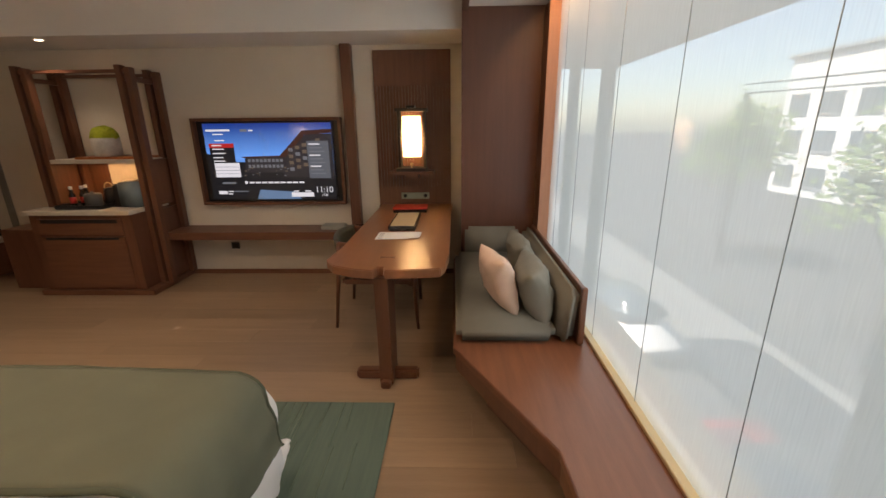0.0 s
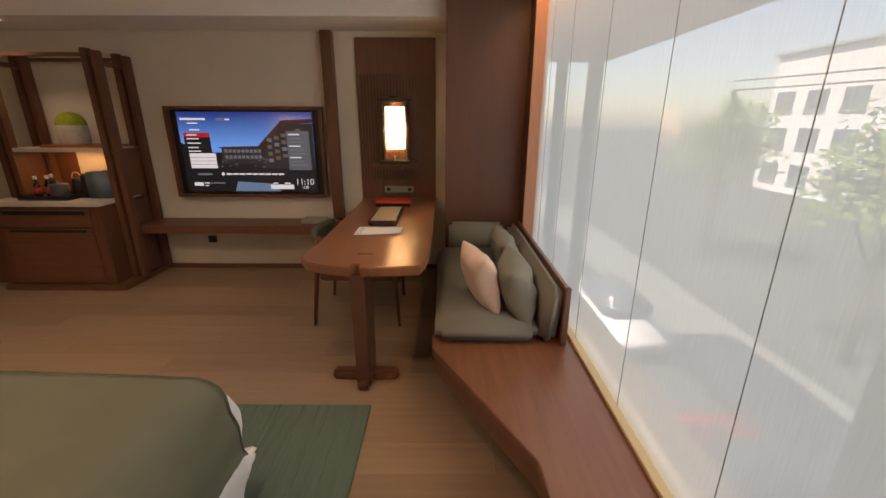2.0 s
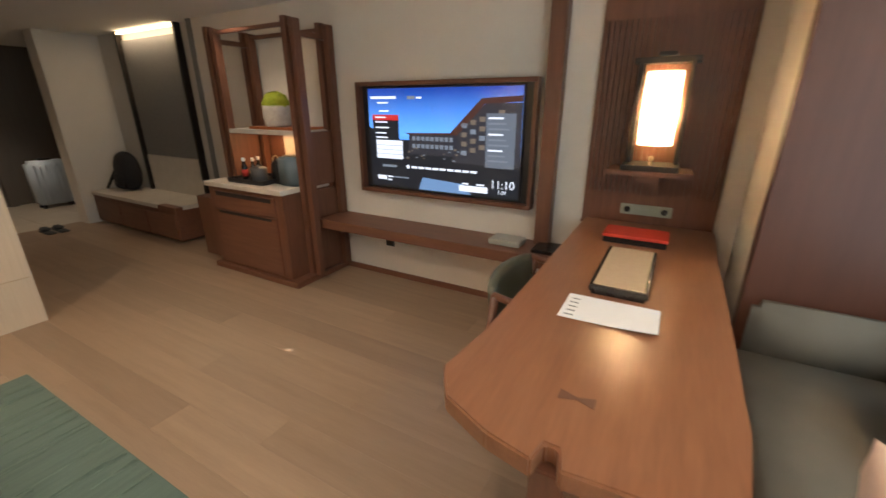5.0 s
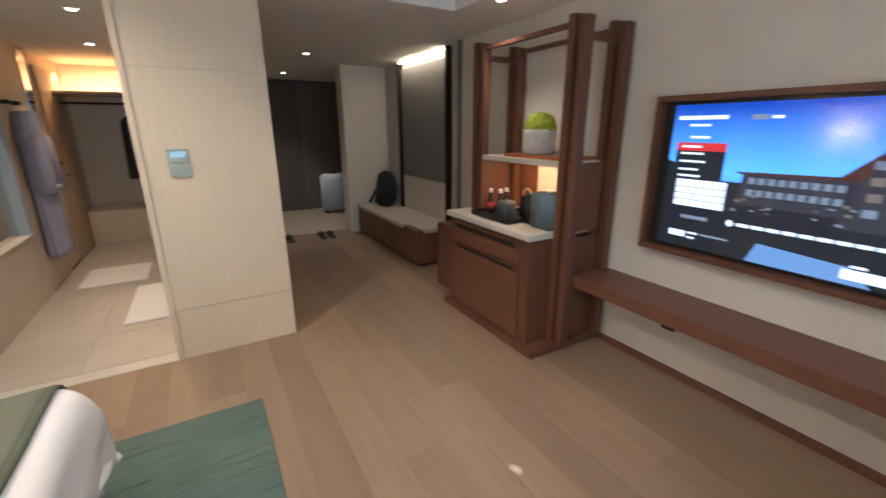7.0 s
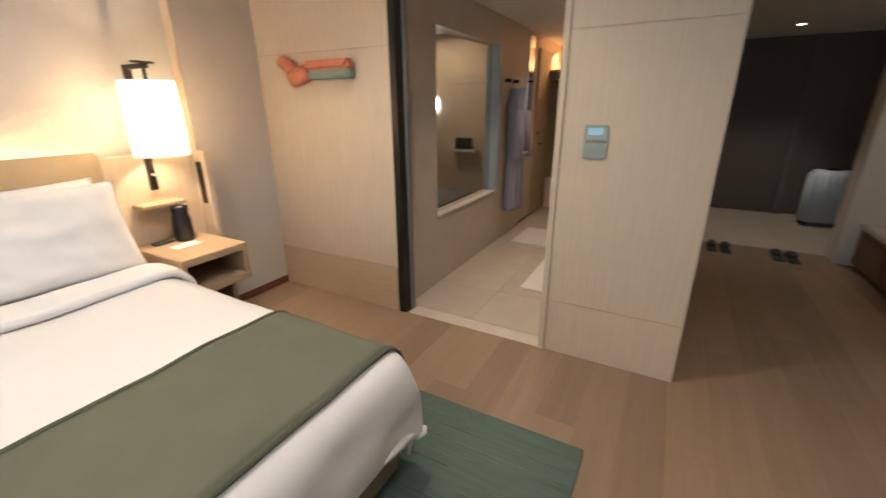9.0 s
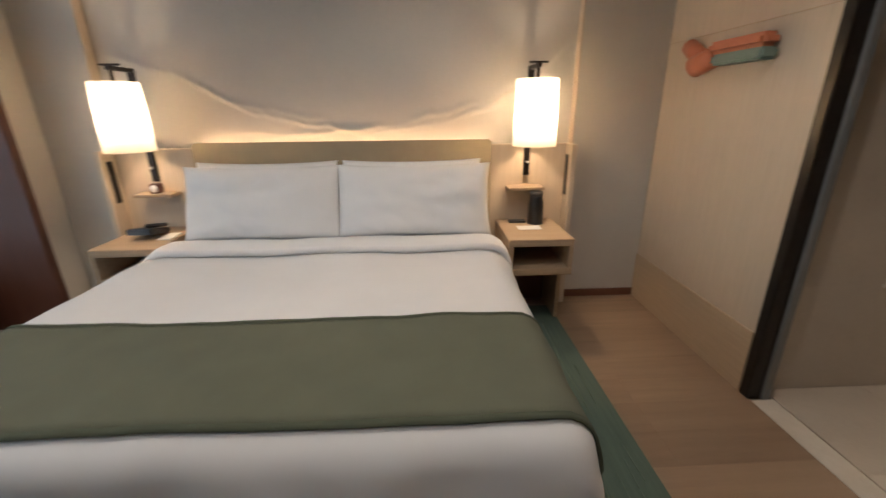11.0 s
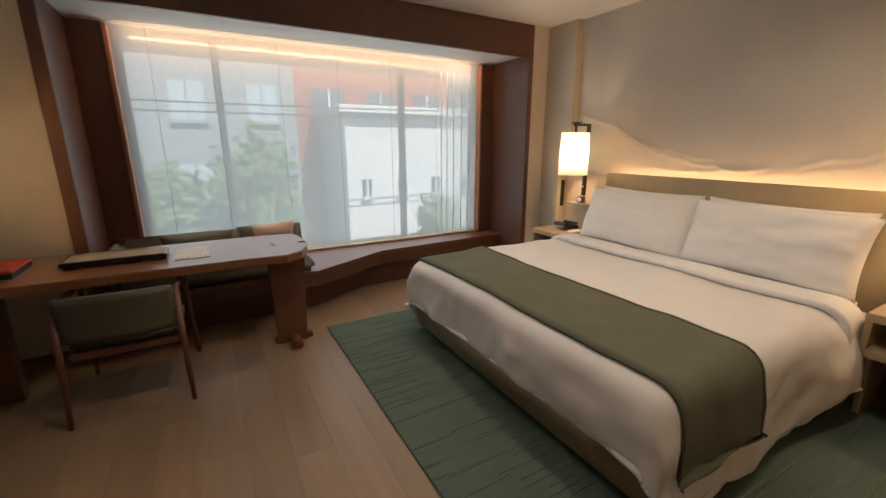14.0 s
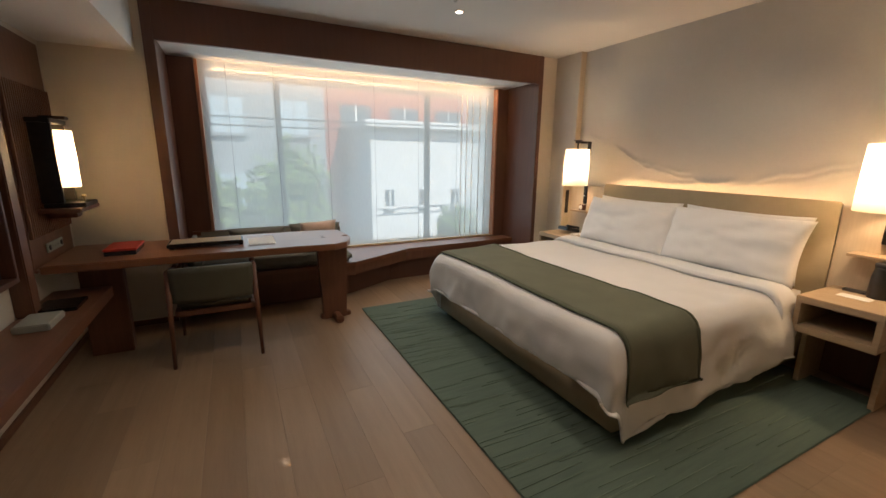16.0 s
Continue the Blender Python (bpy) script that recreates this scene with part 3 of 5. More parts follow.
def tree(x, y, h, spread, seed):
    th = thing("tree", x, y, -4.5, "leafy green street tree outside the window", "tree", "street trees")
    rnd = random.Random(seed)
    bm = tube((x, y, -4.5), (x, y, -4.5 + h * 0.55), 0.14, 0.08, 10)
    for k in range(6):
        a = rnd.uniform(0, 6.28)
        tube((x, y, -4.5 + h * (0.35 + 0.04 * k)), (x + spread * 0.6 * math.cos(a), y + spread * 0.6 * math.sin(a), -4.5 + h * (0.6 + 0.05 * k)), 0.05, 0.02, 7, bm)
    part("trunk", bm, BARK, th)
    vs, fs = [], []
    for _ in range(2600):
        a, e, rr = rnd.uniform(0, 6.28), rnd.uniform(-0.6, 1.57), rnd.uniform(0.35, 1.0)
        rr *= 0.75 + 0.5 * noise.noise((math.cos(a) * 1.6 + seed, math.sin(a) * 1.6, e * 1.5))
        c = Vector((x + spread * rr * math.cos(a) * math.cos(e), y + spread * rr * math.sin(a) * math.cos(e), -4.5 + h * 0.66 + h * 0.34 * rr * math.sin(e)))
        u = Vector((rnd.gauss(0, 1), rnd.gauss(0, 1), rnd.gauss(0, 1))).normalized() * 0.13
        w = u.orthogonal().normalized() * 0.07
        n = len(vs)
        vs += [c - u, c + w, c + u, c - w]
        fs.append((n, n + 1, n + 2, n + 3))
    me = bpy.data.meshes.new("crown")
    me.from_pydata([tuple(v - ORG[th]) for v in vs], [], fs)
    me.materials.append(LEAF)
    cr = new("crown", me)
    cr.parent = th
    return th


for tx, ty, hh, ss, sd in ((8.8, 1.7, 6.6, 1.6, 3), (8.2, 5.0, 6.4, 1.5, 5), (10.5, 9.5, 6.8, 2.2, 8), (12.0, 18.0, 7.5, 2.6, 11), (7.8, -3.4, 4.6, 1.1, 14), (10.0, 3.6, 5.6, 1.5, 17)):
    tree(tx, ty, hh, ss, sd)


def parked_car(x, y, body, label):
    th = thing("parked_car", x, y, -4.5, label, "car", "parked cars")
    bm = prism([(-0.85, -2.1), (0.85, -2.1), (0.9, 0), (0.85, 2.1), (-0.85, 2.1), (-0.9, 0)], -4.2, -3.65, 0.12)
    bmesh.ops.translate(bm, verts=bm.verts, vec=(x, y, 0))
    part("body", smooth(bm), body, th)
    part("cabin", smooth(box(x - 0.72, x + 0.72, y - 1.2, y + 1.0, -3.66, -3.12, 0.18)), DARKWIN, th)
    for dx in (-0.8, 0.8):
        for dy in (-1.35, 1.35):
            part("wheel", tube((x + dx - 0.1, y + dy, -4.2), (x + dx + 0.1, y + dy, -4.2), 0.31, seg=18), BLACK, th)


parked_car(5.0, 4.6, mat("red_car_paint", (0.5, 0.03, 0.03), rough=0.3), "small red car parked on the street")
parked_car(5.2, 11.5, mat("white_car_paint", (0.75, 0.75, 0.75), rough=0.3), "white car parked on the street")

for z, sag in ((2.9, 0.25), (2.6, 0.2)):
    bm = bmesh.new()
    pts = [(10.5, -12 + 2.0 * k, z - sag * (1 - ((k - 7) / 7) ** 2)) for k in range(15)]
    for p, q in zip(pts, pts[1:]):
        tube(p, q, 0.022, seg=6, bm=bm)
    single("street_cable", bm, BLACK, "black cable strung along the street", "cable", "street cables")
# eave extended outward to keep bright upper sky off the window
single("sky_block_eave", box(1.08, 3.3, -5, 9, 2.62, 2.80, 0.01), mat("sky_block_boards", (0.30, 0.29, 0.27), (0.25, 0.24, 0.23), 3, 0.8, 0.1, (9, 1, 1)), "grey boarded eave above the window, extended to cut the upper sky", "eave", kind="structure")

# ---- window bench and settee ----
bench = thing("window_bench", 0.5, 1.7, 0, "reddish walnut window bench with angled front", "bench")
plan = [(0.10, 3.688), (0.10, 2.13), (0.49, 1.388), (0.57, -0.238), (0.90, -0.238), (0.90, 3.688)]
part("bench_top", prism(plan, 0.362, 0.405, 0.004), WALNUTH, bench)
part("front_board", prism([(0.115, 3.68), (0.115, 2.14), (0.50, 1.40), (0.58, -0.23), (0.61, -0.23), (0.53, 1.41), (0.145, 2.15), (0.145, 3.68)], 0.26, 0.362, 0.002), WALNUT, bench)
part("plinth", prism([(0.29, 3.68), (0.29, 2.17), (0.61, 1.58), (0.66, -0.23), (0.88, -0.23), (0.88, 3.68)], 0, 0.262, 0.002), PORTAL, bench)
sofa = thing("settee", 0.45, 2.9, 0.407, "grey-green upholstered settee built on the window bench", "sofa")
part("seat_cushion", smooth(box(0.115, 0.66, 2.16, 3.56, 0.407, 0.515, 0.035)), GREYCLOTH, sofa)
bm = box(0.66, 0.745, 2.15, 3.60, 0.407, 0.72, 0.035)
for v in bm.verts:
    v.co.x += (v.co.z - 0.407) * 0.10
part("backrest", smooth(bm), GREYCLOTH, sofa)
part("end_panel", box(0.768, 0.80, 2.145, 2.172, 0.407, 0.735, 0.006), WALNUT, sofa, "reddish walnut end panel")
part("back_panel", box(0.775, 0.80, 2.172, 3.64, 0.407, 0.725, 0.004), WALNUT, sofa)
part("side_bolster", smooth(box(0.20, 0.66, 3.565, 3.66, 0.407, 0.715, 0.03)), GREYCLOTH, sofa)


def throw_pillow(label, material, x, y, z, w, h, d, rz, lean, seed, group="settee cushions"):
    m = Matrix.Translation((x, y, z)) @ Euler((0, 0, radians(rz))).to_matrix().to_4x4() @ Euler((radians(90 - lean), 0, 0)).to_matrix().to_4x4()
    return single("cushion", cushion(m, w, h, d, 22, 22, 0.16, seed, 0.010), material, label, "cushion", group)


throw_pillow("pale pink brocade cushion leaning on the settee", PINKCLOTH, 0.37, 2.47, 0.67, 0.40, 0.34, 0.15, 104, 16, 3)
throw_pillow("grey-green square cushion on the settee", GREYCLOTH, 0.58, 2.46, 0.64, 0.54, 0.30, 0.19, 85, 18, 9)
throw_pillow("grey-green square cushion at the settee's back", GREYCLOTH, 0.595, 3.04, 0.635, 0.56, 0.28, 0.17, 90, 18, 15)

# ---- desk and chair ----
DT = 0.78
desk = thing("desk", -0.3, 3.35, 0, "live-edge walnut slab desk on slab legs", "desk")
rnd = random.Random(4)
left = [(-0.645 + 0.012 * noise.noise((y * 2.2, 3.0, 0)) - 0.02 * max(0, (2.75 - y) / 0.3), y) for y in steps(2.50, 4.385, 16)]
right = [(0.078 + 0.014 * noise.noise((y * 2.0, 8.0, 0)), y) for y in steps(4.385, 2.62, 14)]
near = [(0.055, 2.42), (0.03, 2.335), (-0.10, 2.315), (-0.24, 2.305), (-0.285, 2.30), (-0.30, 2.36), (-0.33, 2.36), (-0.345, 2.30), (-0.46, 2.325), (-0.60, 2.39)]
part("desktop", prism(left + right + near, DT - 0.055, DT, 0.006), DESKTOP, desk)
part("butterfly_key", prism([(-0.345, 2.52), (-0.30, 2.535), (-0.255, 2.52), (-0.255, 2.56), (-0.30, 2.545), (-0.345, 2.56)], DT - 0.01, DT + 0.0015, 0), PORTAL, desk)
bm = prism([(-0.355, 2.33), (-0.275, 2.33), (-0.275, 2.60), (-0.355, 2.60)], 0.0, DT - 0.055, 0.005)
for v in bm.verts:
    k = 1 - (v.co.z / 0.72)
    v.co.y += 0.03 * k if v.co.y < 2.46 else -0.03 * k
part("leg", bm, WALNUT, desk)
part("foot", box(-0.515, -0.12, 2.42, 2.49, 0.0, 0.062, 0.012), WALNUT, desk)
part("foot", box(-0.345, -0.285, 2.315, 2.60, 0.0, 0.045, 0.008), WALNUT, desk)
part("leg", prism([(-0.36, 4.02), (-0.27, 4.02), (-0.27, 4.28), (-0.36, 4.28)], 0.0, DT - 0.055, 0.005), WALNUT, desk)
part("stretcher", box(-0.34, -0.29, 2.55, 4.10, DT - 0.11, DT - 0.056, 0.004), WALNUT, desk)
single("writing_box", box(-0.46, -0.15, 3.90, 4.09, DT, DT + 0.032, 0.003), LACQUER, "black lacquer stationery box on the desk", "box")
single("folder", box(-0.465, -0.145, 3.895, 4.095, DT + 0.032, DT + 0.048, 0.004), REDLEATHER, "red leather folder lying on the black box", "folder")
tray = thing("desk_tray", -0.29, 3.46, DT, "black lacquer tray with tan leather inset", "tray")
part("tray_base", box(-0.40, -0.185, 3.19, 3.72, DT + 0.012, DT + 0.040, 0.004), LACQUER, tray)
part("tray_mat", box(-0.385, -0.20, 3.205, 3.705, DT + 0.040, DT + 0.043, 0.001), TATAMI, tray, "tan leather inset")
for y in (3.21, 3.69):
    part("tray_foot", box(-0.39, -0.195, y - 0.015, y + 0.015, DT, DT + 0.013, 0.002), LACQUER, tray)
sheet = thing("letter", -0.3, 3.05, DT, "white printed letter lying on the desk", "paper")
bm = bmesh.new()
vr = [[bm.verts.new((-0.458 + 0.32 * i / 10, 2.945 + 0.205 * j / 6 + 0.006 * i / 10, DT + 0.004 + 0.012 * (i / 10) ** 3 * (1 - j / 6))) for i in range(11)] for j in range(7)]
for j in range(6):
    for i in range(10):
        bm.faces.new((vr[j][i], vr[j][i + 1], vr[j + 1][i + 1], vr[j + 1][i]))
part("page", smooth(bm), PAPER, sheet)
for k in range(5):
    part("text_bar", box(-0.44, -0.41, 2.97 + 0.034 * k, 2.975 + 0.034 * k, DT + 0.0045, DT + 0.0055, 0), DARKGREY, sheet)

chair = thing("desk_chair", -0.58, 3.42, 0, "walnut armchair with olive leather seat and back", "chair")
for (x, y), (tx, ty), zt in (((-0.935, 3.705), (-0.86, 3.69), 0.70), ((-0.935, 3.13), (-0.865, 3.145), 0.70), ((-0.30, 3.70), (-0.33, 3.68), 0.64), ((-0.275, 3.11), (-0.32, 3.14), 0.64)):
    part("leg", tube((x, y, 0), (tx, ty, zt), 0.013, 0.021, 14), WALNUT, chair)
part("seat", smooth(box(-0.86, -0.30, 3.17, 3.66, 0.40, 0.465, 0.025)), OLIVELEATHER, chair)
part("seat_rail", box(-0.85, -0.31, 3.155, 3.18, 0.36, 0.40, 0.005), WALNUT, chair)
part("seat_rail", box(-0.85, -0.31, 3.65, 3.675, 0.36, 0.40, 0.005), WALNUT, chair)
part("seat_rail", box(-0.335, -0.31, 3.17, 3.66, 0.36, 0.40, 0.005), WALNUT, chair)
part("seat_rail", box(-0.875, -0.85, 3.17, 3.66, 0.36, 0.40, 0.005), WALNUT, chair)
for y0 in (3.142, 3.688):
    bm = tube((-0.875, y0, 0.70), (-0.60, y0, 0.655), 0.017, 0.015, 12)
    tube((-0.60, y0, 0.655), (-0.32, y0, 0.64), 0.015, 0.018, 12, bm)
    part("armrest", bm, WALNUT, chair)
bm = bmesh.new()
vr = []
for j in range(9):
    z = 0.47 + 0.25 * j / 8
    vr.append([bm.verts.new((-0.86 - 0.05 * (1 - (2 * i / 16 - 1) ** 2) - 0.03 * j / 8, 3.155 + 0.52 * i / 16, z + (0.012 * (1 - (2 * i / 16 - 1) ** 2) if j == 8 else 0))) for i in range(17)])
for j in range(8):
    for i in range(16):
        bm.faces.new((vr[j][i], vr[j][i + 1], vr[j + 1][i + 1], vr[j + 1][i]))
thick(part("backrest", smooth(bm), OLIVELEATHER, chair), 0.035)
chair.location.x += 0.095

# ---- television wall ----
tv = thing("television", -1.77, 4.38, 0.80, "wall television showing a night hotel menu in a walnut frame", "television")
for bx in (box(-2.52, -1.015, 4.345, 4.42, 1.62, 1.65, 0.003), box(-2.52, -1.015, 4.345, 4.42, 0.782, 0.812, 0.003), box(-2.52, -2.492, 4.345, 4.42, 0.812, 1.62, 0.003), box(-1.043, -1.015, 4.345, 4.42, 0.812, 1.62, 0.003)):
    part("frame", bx, WALNUT, tv)
part("back", box(-2.492, -1.043, 4.408, 4.419, 0.812, 1.62, 0), BLACK, tv)
SX0, SX1, SZ0, SZ1 = -2.42, -1.12, 0.838, 1.60
part("screen_body", box(SX0 - 0.012, SX1 + 0.012, 4.385, 4.408, SZ0 - 0.01, SZ1 + 0.01, 0.003), BLACK, tv)
m = bpy.data.materials.new("screen_sky")
m.use_nodes = True
nt = m.node_tree
b = nt.nodes["Principled BSDF"]
b.inputs["Base Color"].default_value, b.inputs["Roughness"].default_value = (0.01, 0.01, 0.01, 1), 0.12
tc, sep, rp = nt.nodes.new("ShaderNodeTexCoord"), nt.nodes.new("ShaderNodeSeparateXYZ"), nt.nodes.new("ShaderNodeValToRGB")
nt.links.new(tc.outputs["Generated"], sep.inputs[0])
nt.links.new(sep.outputs["Z"], rp.inputs[0])
rp.color_ramp.elements[0].position, rp.color_ramp.elements[0].color = 0.30, (0.004, 0.006, 0.014, 1)
rp.color_ramp.elements[1].position, rp.color_ramp.elements[1].color = 0.98, (0.008, 0.035, 0.22, 1)
el = rp.color_ramp.elements.new(0.55)
el.color = (0.10, 0.30, 0.78, 1)
nt.links.new(rp.outputs[0], b.inputs["Emission Color"])
b.inputs["Emission Strength"].default_value = 0.55
part("picture", box(SX0, SX1, 4.382, 4.385, SZ0, SZ1, 0), m, tv, "blue evening sky picture")


def scr_m(name, c, s=0.42):
    mm = glow(name, c, s)
    mm.node_tree.nodes["Principled BSDF"].inputs["Base Color"].default_value = (0.01, 0.01, 0.01, 1)
    return mm


SCR = {"dark": scr_m("screen_dark", (0.006, 0.008, 0.012)), "bldg": scr_m("screen_building", (0.022, 0.022, 0.028)), "lit": scr_m("screen_windows", (0.13, 0.10, 0.075)), "white": scr_m("screen_white", (0.75, 0.78, 0.85)),
       "red": scr_m("screen_red", (0.45, 0.02, 0.02)), "panel": scr_m("screen_panel", (0.10, 0.115, 0.14)), "water": scr_m("screen_water", (0.12, 0.21, 0.36)), "roof": scr_m("screen_roof", (0.05, 0.018, 0.012)), "grey": scr_m("screen_grey", (0.15, 0.17, 0.20))}


def on_screen(name, points, key, layer):
    """A flat shape on the screen; u from 0 to 1 across, v from 0 to 1 up."""
    bm = bmesh.new()
    y = 4.3815 - 0.0006 * layer
    f = bm.faces.new([bm.verts.new((SX0 + (SX1 - SX0) * u, y, SZ0 + (SZ1 - SZ0) * v)) for u, v in points])
    part(name, bm, SCR[key], tv)


def bar(u0, u1, v0, v1, key, layer, name="text_bar"):
    on_screen(name, [(u0, v0), (u1, v0), (u1, v1), (u0, v1)], key, layer)


on_screen("garden", [(0, 0), (1, 0), (1, 0.52), (0.58, 0.46), (0.30, 0.50), (0.2, 0.50), (0, 0.62)], "dark", 1)
on_screen("wing", [(0.29, 0.36), (0.62, 0.36), (0.62, 0.58), (0.30, 0.57)], "bldg", 2)
on_screen("wing", [(0.60, 0.30), (1.0, 0.30), (1.0, 0.86), (0.80, 0.86), (0.60, 0.58)], "bldg", 2)
on_screen("roofline", [(0.57, 0.57), (0.77, 0.90), (1.0, 0.92), (1.0, 0.87), (0.79, 0.85), (0.62, 0.56)], "roof", 3)
on_screen("roofline", [(0.27, 0.57), (0.61, 0.585), (0.61, 0.565), (0.29, 0.555)], "roof", 3)
for r in range(2):
    for c in range(9):
        u = 0.32 + 0.032 * c
        bar(u, u + 0.022, 0.50 - 0.075 * r, 0.54 - 0.075 * r, "grey", 3, "lit_window")
for r in range(4):
    for c in range(5):
        u, v = 0.65 + 0.055 * c, 0.38 + 0.085 * r + 0.03 * c
        if v < 0.8:
            bar(u, u + 0.035, v, v + 0.045, "lit" if (r + c) % 3 else "grey", 3, "lit_window")
for k in range(26):
    u, v = rnd.uniform(0.12, 0.66), rnd.uniform(0.30, 0.42)
    bar(u, u + rnd.uniform(0.006, 0.02), v, v + rnd.uniform(0.008, 0.02), "lit" if k % 2 else "grey", 3, "garden_light")
on_screen("pool", [(0.36, 0.0), (0.72, 0.0), (0.66, 0.10), (0.39, 0.13)], "water", 3)
bar(0.02, 0.21, 0.90, 0.925, "white", 4)
bar(0.07, 0.15, 0.855, 0.87, "white", 4)
bar(0.29, 0.345, 0.895, 0.925, "grey", 4)
bar(0.355, 0.39, 0.90, 0.918, "white", 4)
bar(0.08, 0.155, 0.775, 0.79, "white", 4)
bar(0.03, 0.225, 0.50, 0.745, "dark", 4, "menu_panel")
bar(0.03, 0.225, 0.69, 0.745, "red", 5, "menu_row")
for k, v in enumerate((0.712, 0.665, 0.61, 0.555, 0.51)):
    bar(0.05, 0.13 + 0.012 * (k % 3), v, v + 0.014, "white", 6)
bar(0.05, 0.25, 0.30, 0.49, "white", 5, "menu_panel")
for v in (0.345, 0.39, 0.435):
    bar(0.05, 0.25, v, v + 0.005, "grey", 6)
bar(0.09, 0.20, 0.21, 0.235, "grey", 5)
bar(0.05, 0.12, 0.07, 0.115, "white", 5, "badge")
bar(0.13, 0.17, 0.10, 0.115, "white", 5)
bar(0.18, 0.29, 0.10, 0.115, "grey", 5)
bar(0.13, 0.16, 0.065, 0.08, "white", 5)
for k in range(9):
    bar(0.31 + 0.05 * k, 0.352 + 0.05 * k, 0.215, 0.237, "white", 5)
on_screen("badge", [(0.285 + 0.013 * math.cos(a * 0.628), 0.227 + 0.022 * math.sin(a * 0.628)) for a in range(10)], "white", 5)
bar(0.80, 0.97, 0.28, 0.77, "panel", 5, "info_panel")
for k in range(9):
    v = 0.72 - 0.048 * k
    bar(0.815, 0.90 + 0.05 * ((k * 7) % 3) / 3, v, v + 0.016, "grey" if k % 3 else "white", 6)
bar(0.64, 0.82, 0.03, 0.09, "white", 5, "notice")
bar(0.66, 0.70, 0.10, 0.115, "white", 5)
bar(0.75, 0.80, 0.10, 0.115, "white", 5)
words("clock_digits", "11:10", 0.085, pose(SX0 + 1.18, 4.3775, SZ0 + 0.068, 90, 0, 0), SCR["white"], tv)
words("date_digits", "1/28", 0.038, pose(SX0 + 1.18, 4.3775, SZ0 + 0.028, 90, 0, 0), SCR["white"], tv)

shelf = thing("wall_shelf", -1.4, 4.25, 0.46, "long floating walnut shelf under the television", "shelf")
part("shelf_board", box(-2.80, -0.40, 4.085, 4.42, 0.47, 0.55, 0.004), WALNUTX, shelf)
part("underside_rail", box(-2.75, -0.45, 4.30, 4.40, 0.43, 0.47, 0.003), PORTAL, shelf)
sock = thing("wall_socket", -2.29, 4.41, 0.29, "black wall socket under the floating shelf", "socket")
part("plate", box(-2.335, -2.245, 4.41, 4.42, 0.285, 0.36, 0.004), BLACK, sock)
part("outlet", box(-2.315, -2.265, 4.405, 4.41, 0.30, 0.345, 0.008), METAL, sock)
single("media_box", box(-1.25, -1.02, 4.18, 4.34, 0.55, 0.59, 0.006), mat("putty_plastic", (0.36, 0.36, 0.31), rough=0.5), "pale putty media box on the shelf", "media box")
single("magazine", box(-0.93, -0.70, 4.15, 4.36, 0.55, 0.572, 0.002), LACQUER, "dark magazine lying flat on the shelf", "magazine")
single("wall_post", box(-0.968, -0.865, 4.33, 4.42, 0.55, ZS, 0.006), WALNUT, "reddish walnut post on the plaster wall", "post")

pan = thing("slatted_panel", -0.30, 4.40, 0.75, "dark walnut slatted wall panel above the desk", "wall panel")
part("backing", box(-0.67, 0.075, 4.395, 4.42, 0.745, 2.25, 0.003), WALNUT, pan)
slat0 = None
for k in range(24):
    x = -0.645 + 0.0302 * k
    bm = box(x - 0.008, x + 0.008, 4.375, 4.396, 0.96, 1.93, 0.002)
    part("slat", bm, WALNUT, pan)
part("frame_rail", box(-0.675, 0.08, 4.38, 4.396, 0.745, 0.765, 0.003), WALNUTX, pan)
plate = thing("socket_plate", -0.295, 4.39, 0.83, "sage green socket plate above the desk", "socket plate")
part("plate", box(-0.44, -0.15, 4.385, 4.395, 0.83, 0.895, 0.003), GREENPLATE, plate)
for x in (-0.40, -0.19):
    part("outlet", tube((x, 4.386, 0.862), (x, 4.380, 0.862), 0.018, seg=18), BLACK, plate)
for x in (-0.34, -0.295, -0.25):
    part("button", box(x - 0.012, x + 0.012, 4.381, 4.386, 0.853, 0.871, 0.001), GREENPLATE, plate)
sc = thing("desk_sconce", -0.303, 4.28, 1.10, "glowing paper wall lantern on a walnut bracket", "wall lamp")
part("shade", lathe(-0.303, 4.275, [(0.088, 1.268), (0.09, 1.27), (0.09, 1.645), (0.088, 1.648)], 32), SHADE, sc, "warm white paper shade")
part("bracket_shelf", box(-0.525, -0.09, 4.15, 4.375, 1.105, 1.135, 0.005), WALNUTX, sc)
part("support", box(-0.36, -0.245, 4.22, 4.375, 1.055, 1.106, 0.006), WALNUTX, sc)
part("base", box(-0.45, -0.16, 4.14, 4.36, 1.135, 1.165, 0.004), METAL, sc)
for x in (-0.425, -0.18):
    part("upright", box(x - 0.012, x + 0.012, 4.255, 4.372, 1.165, 1.72, 0.003), METAL, sc)
part("top_bar", box(-0.46, -0.145, 4.25, 4.372, 1.69, 1.72, 0.003), METAL, sc)
part("knob", lathe(-0.303, 4.18, [(0.006, 1.165), (0.006, 1.19), (0.014, 1.195), (0.014, 1.21), (0.004, 1.216)], 14), BRASS, sc)
part("finial", box(-0.345, -0.26, 4.20, 4.34, 1.72, 1.74, 0.004), METAL, sc)

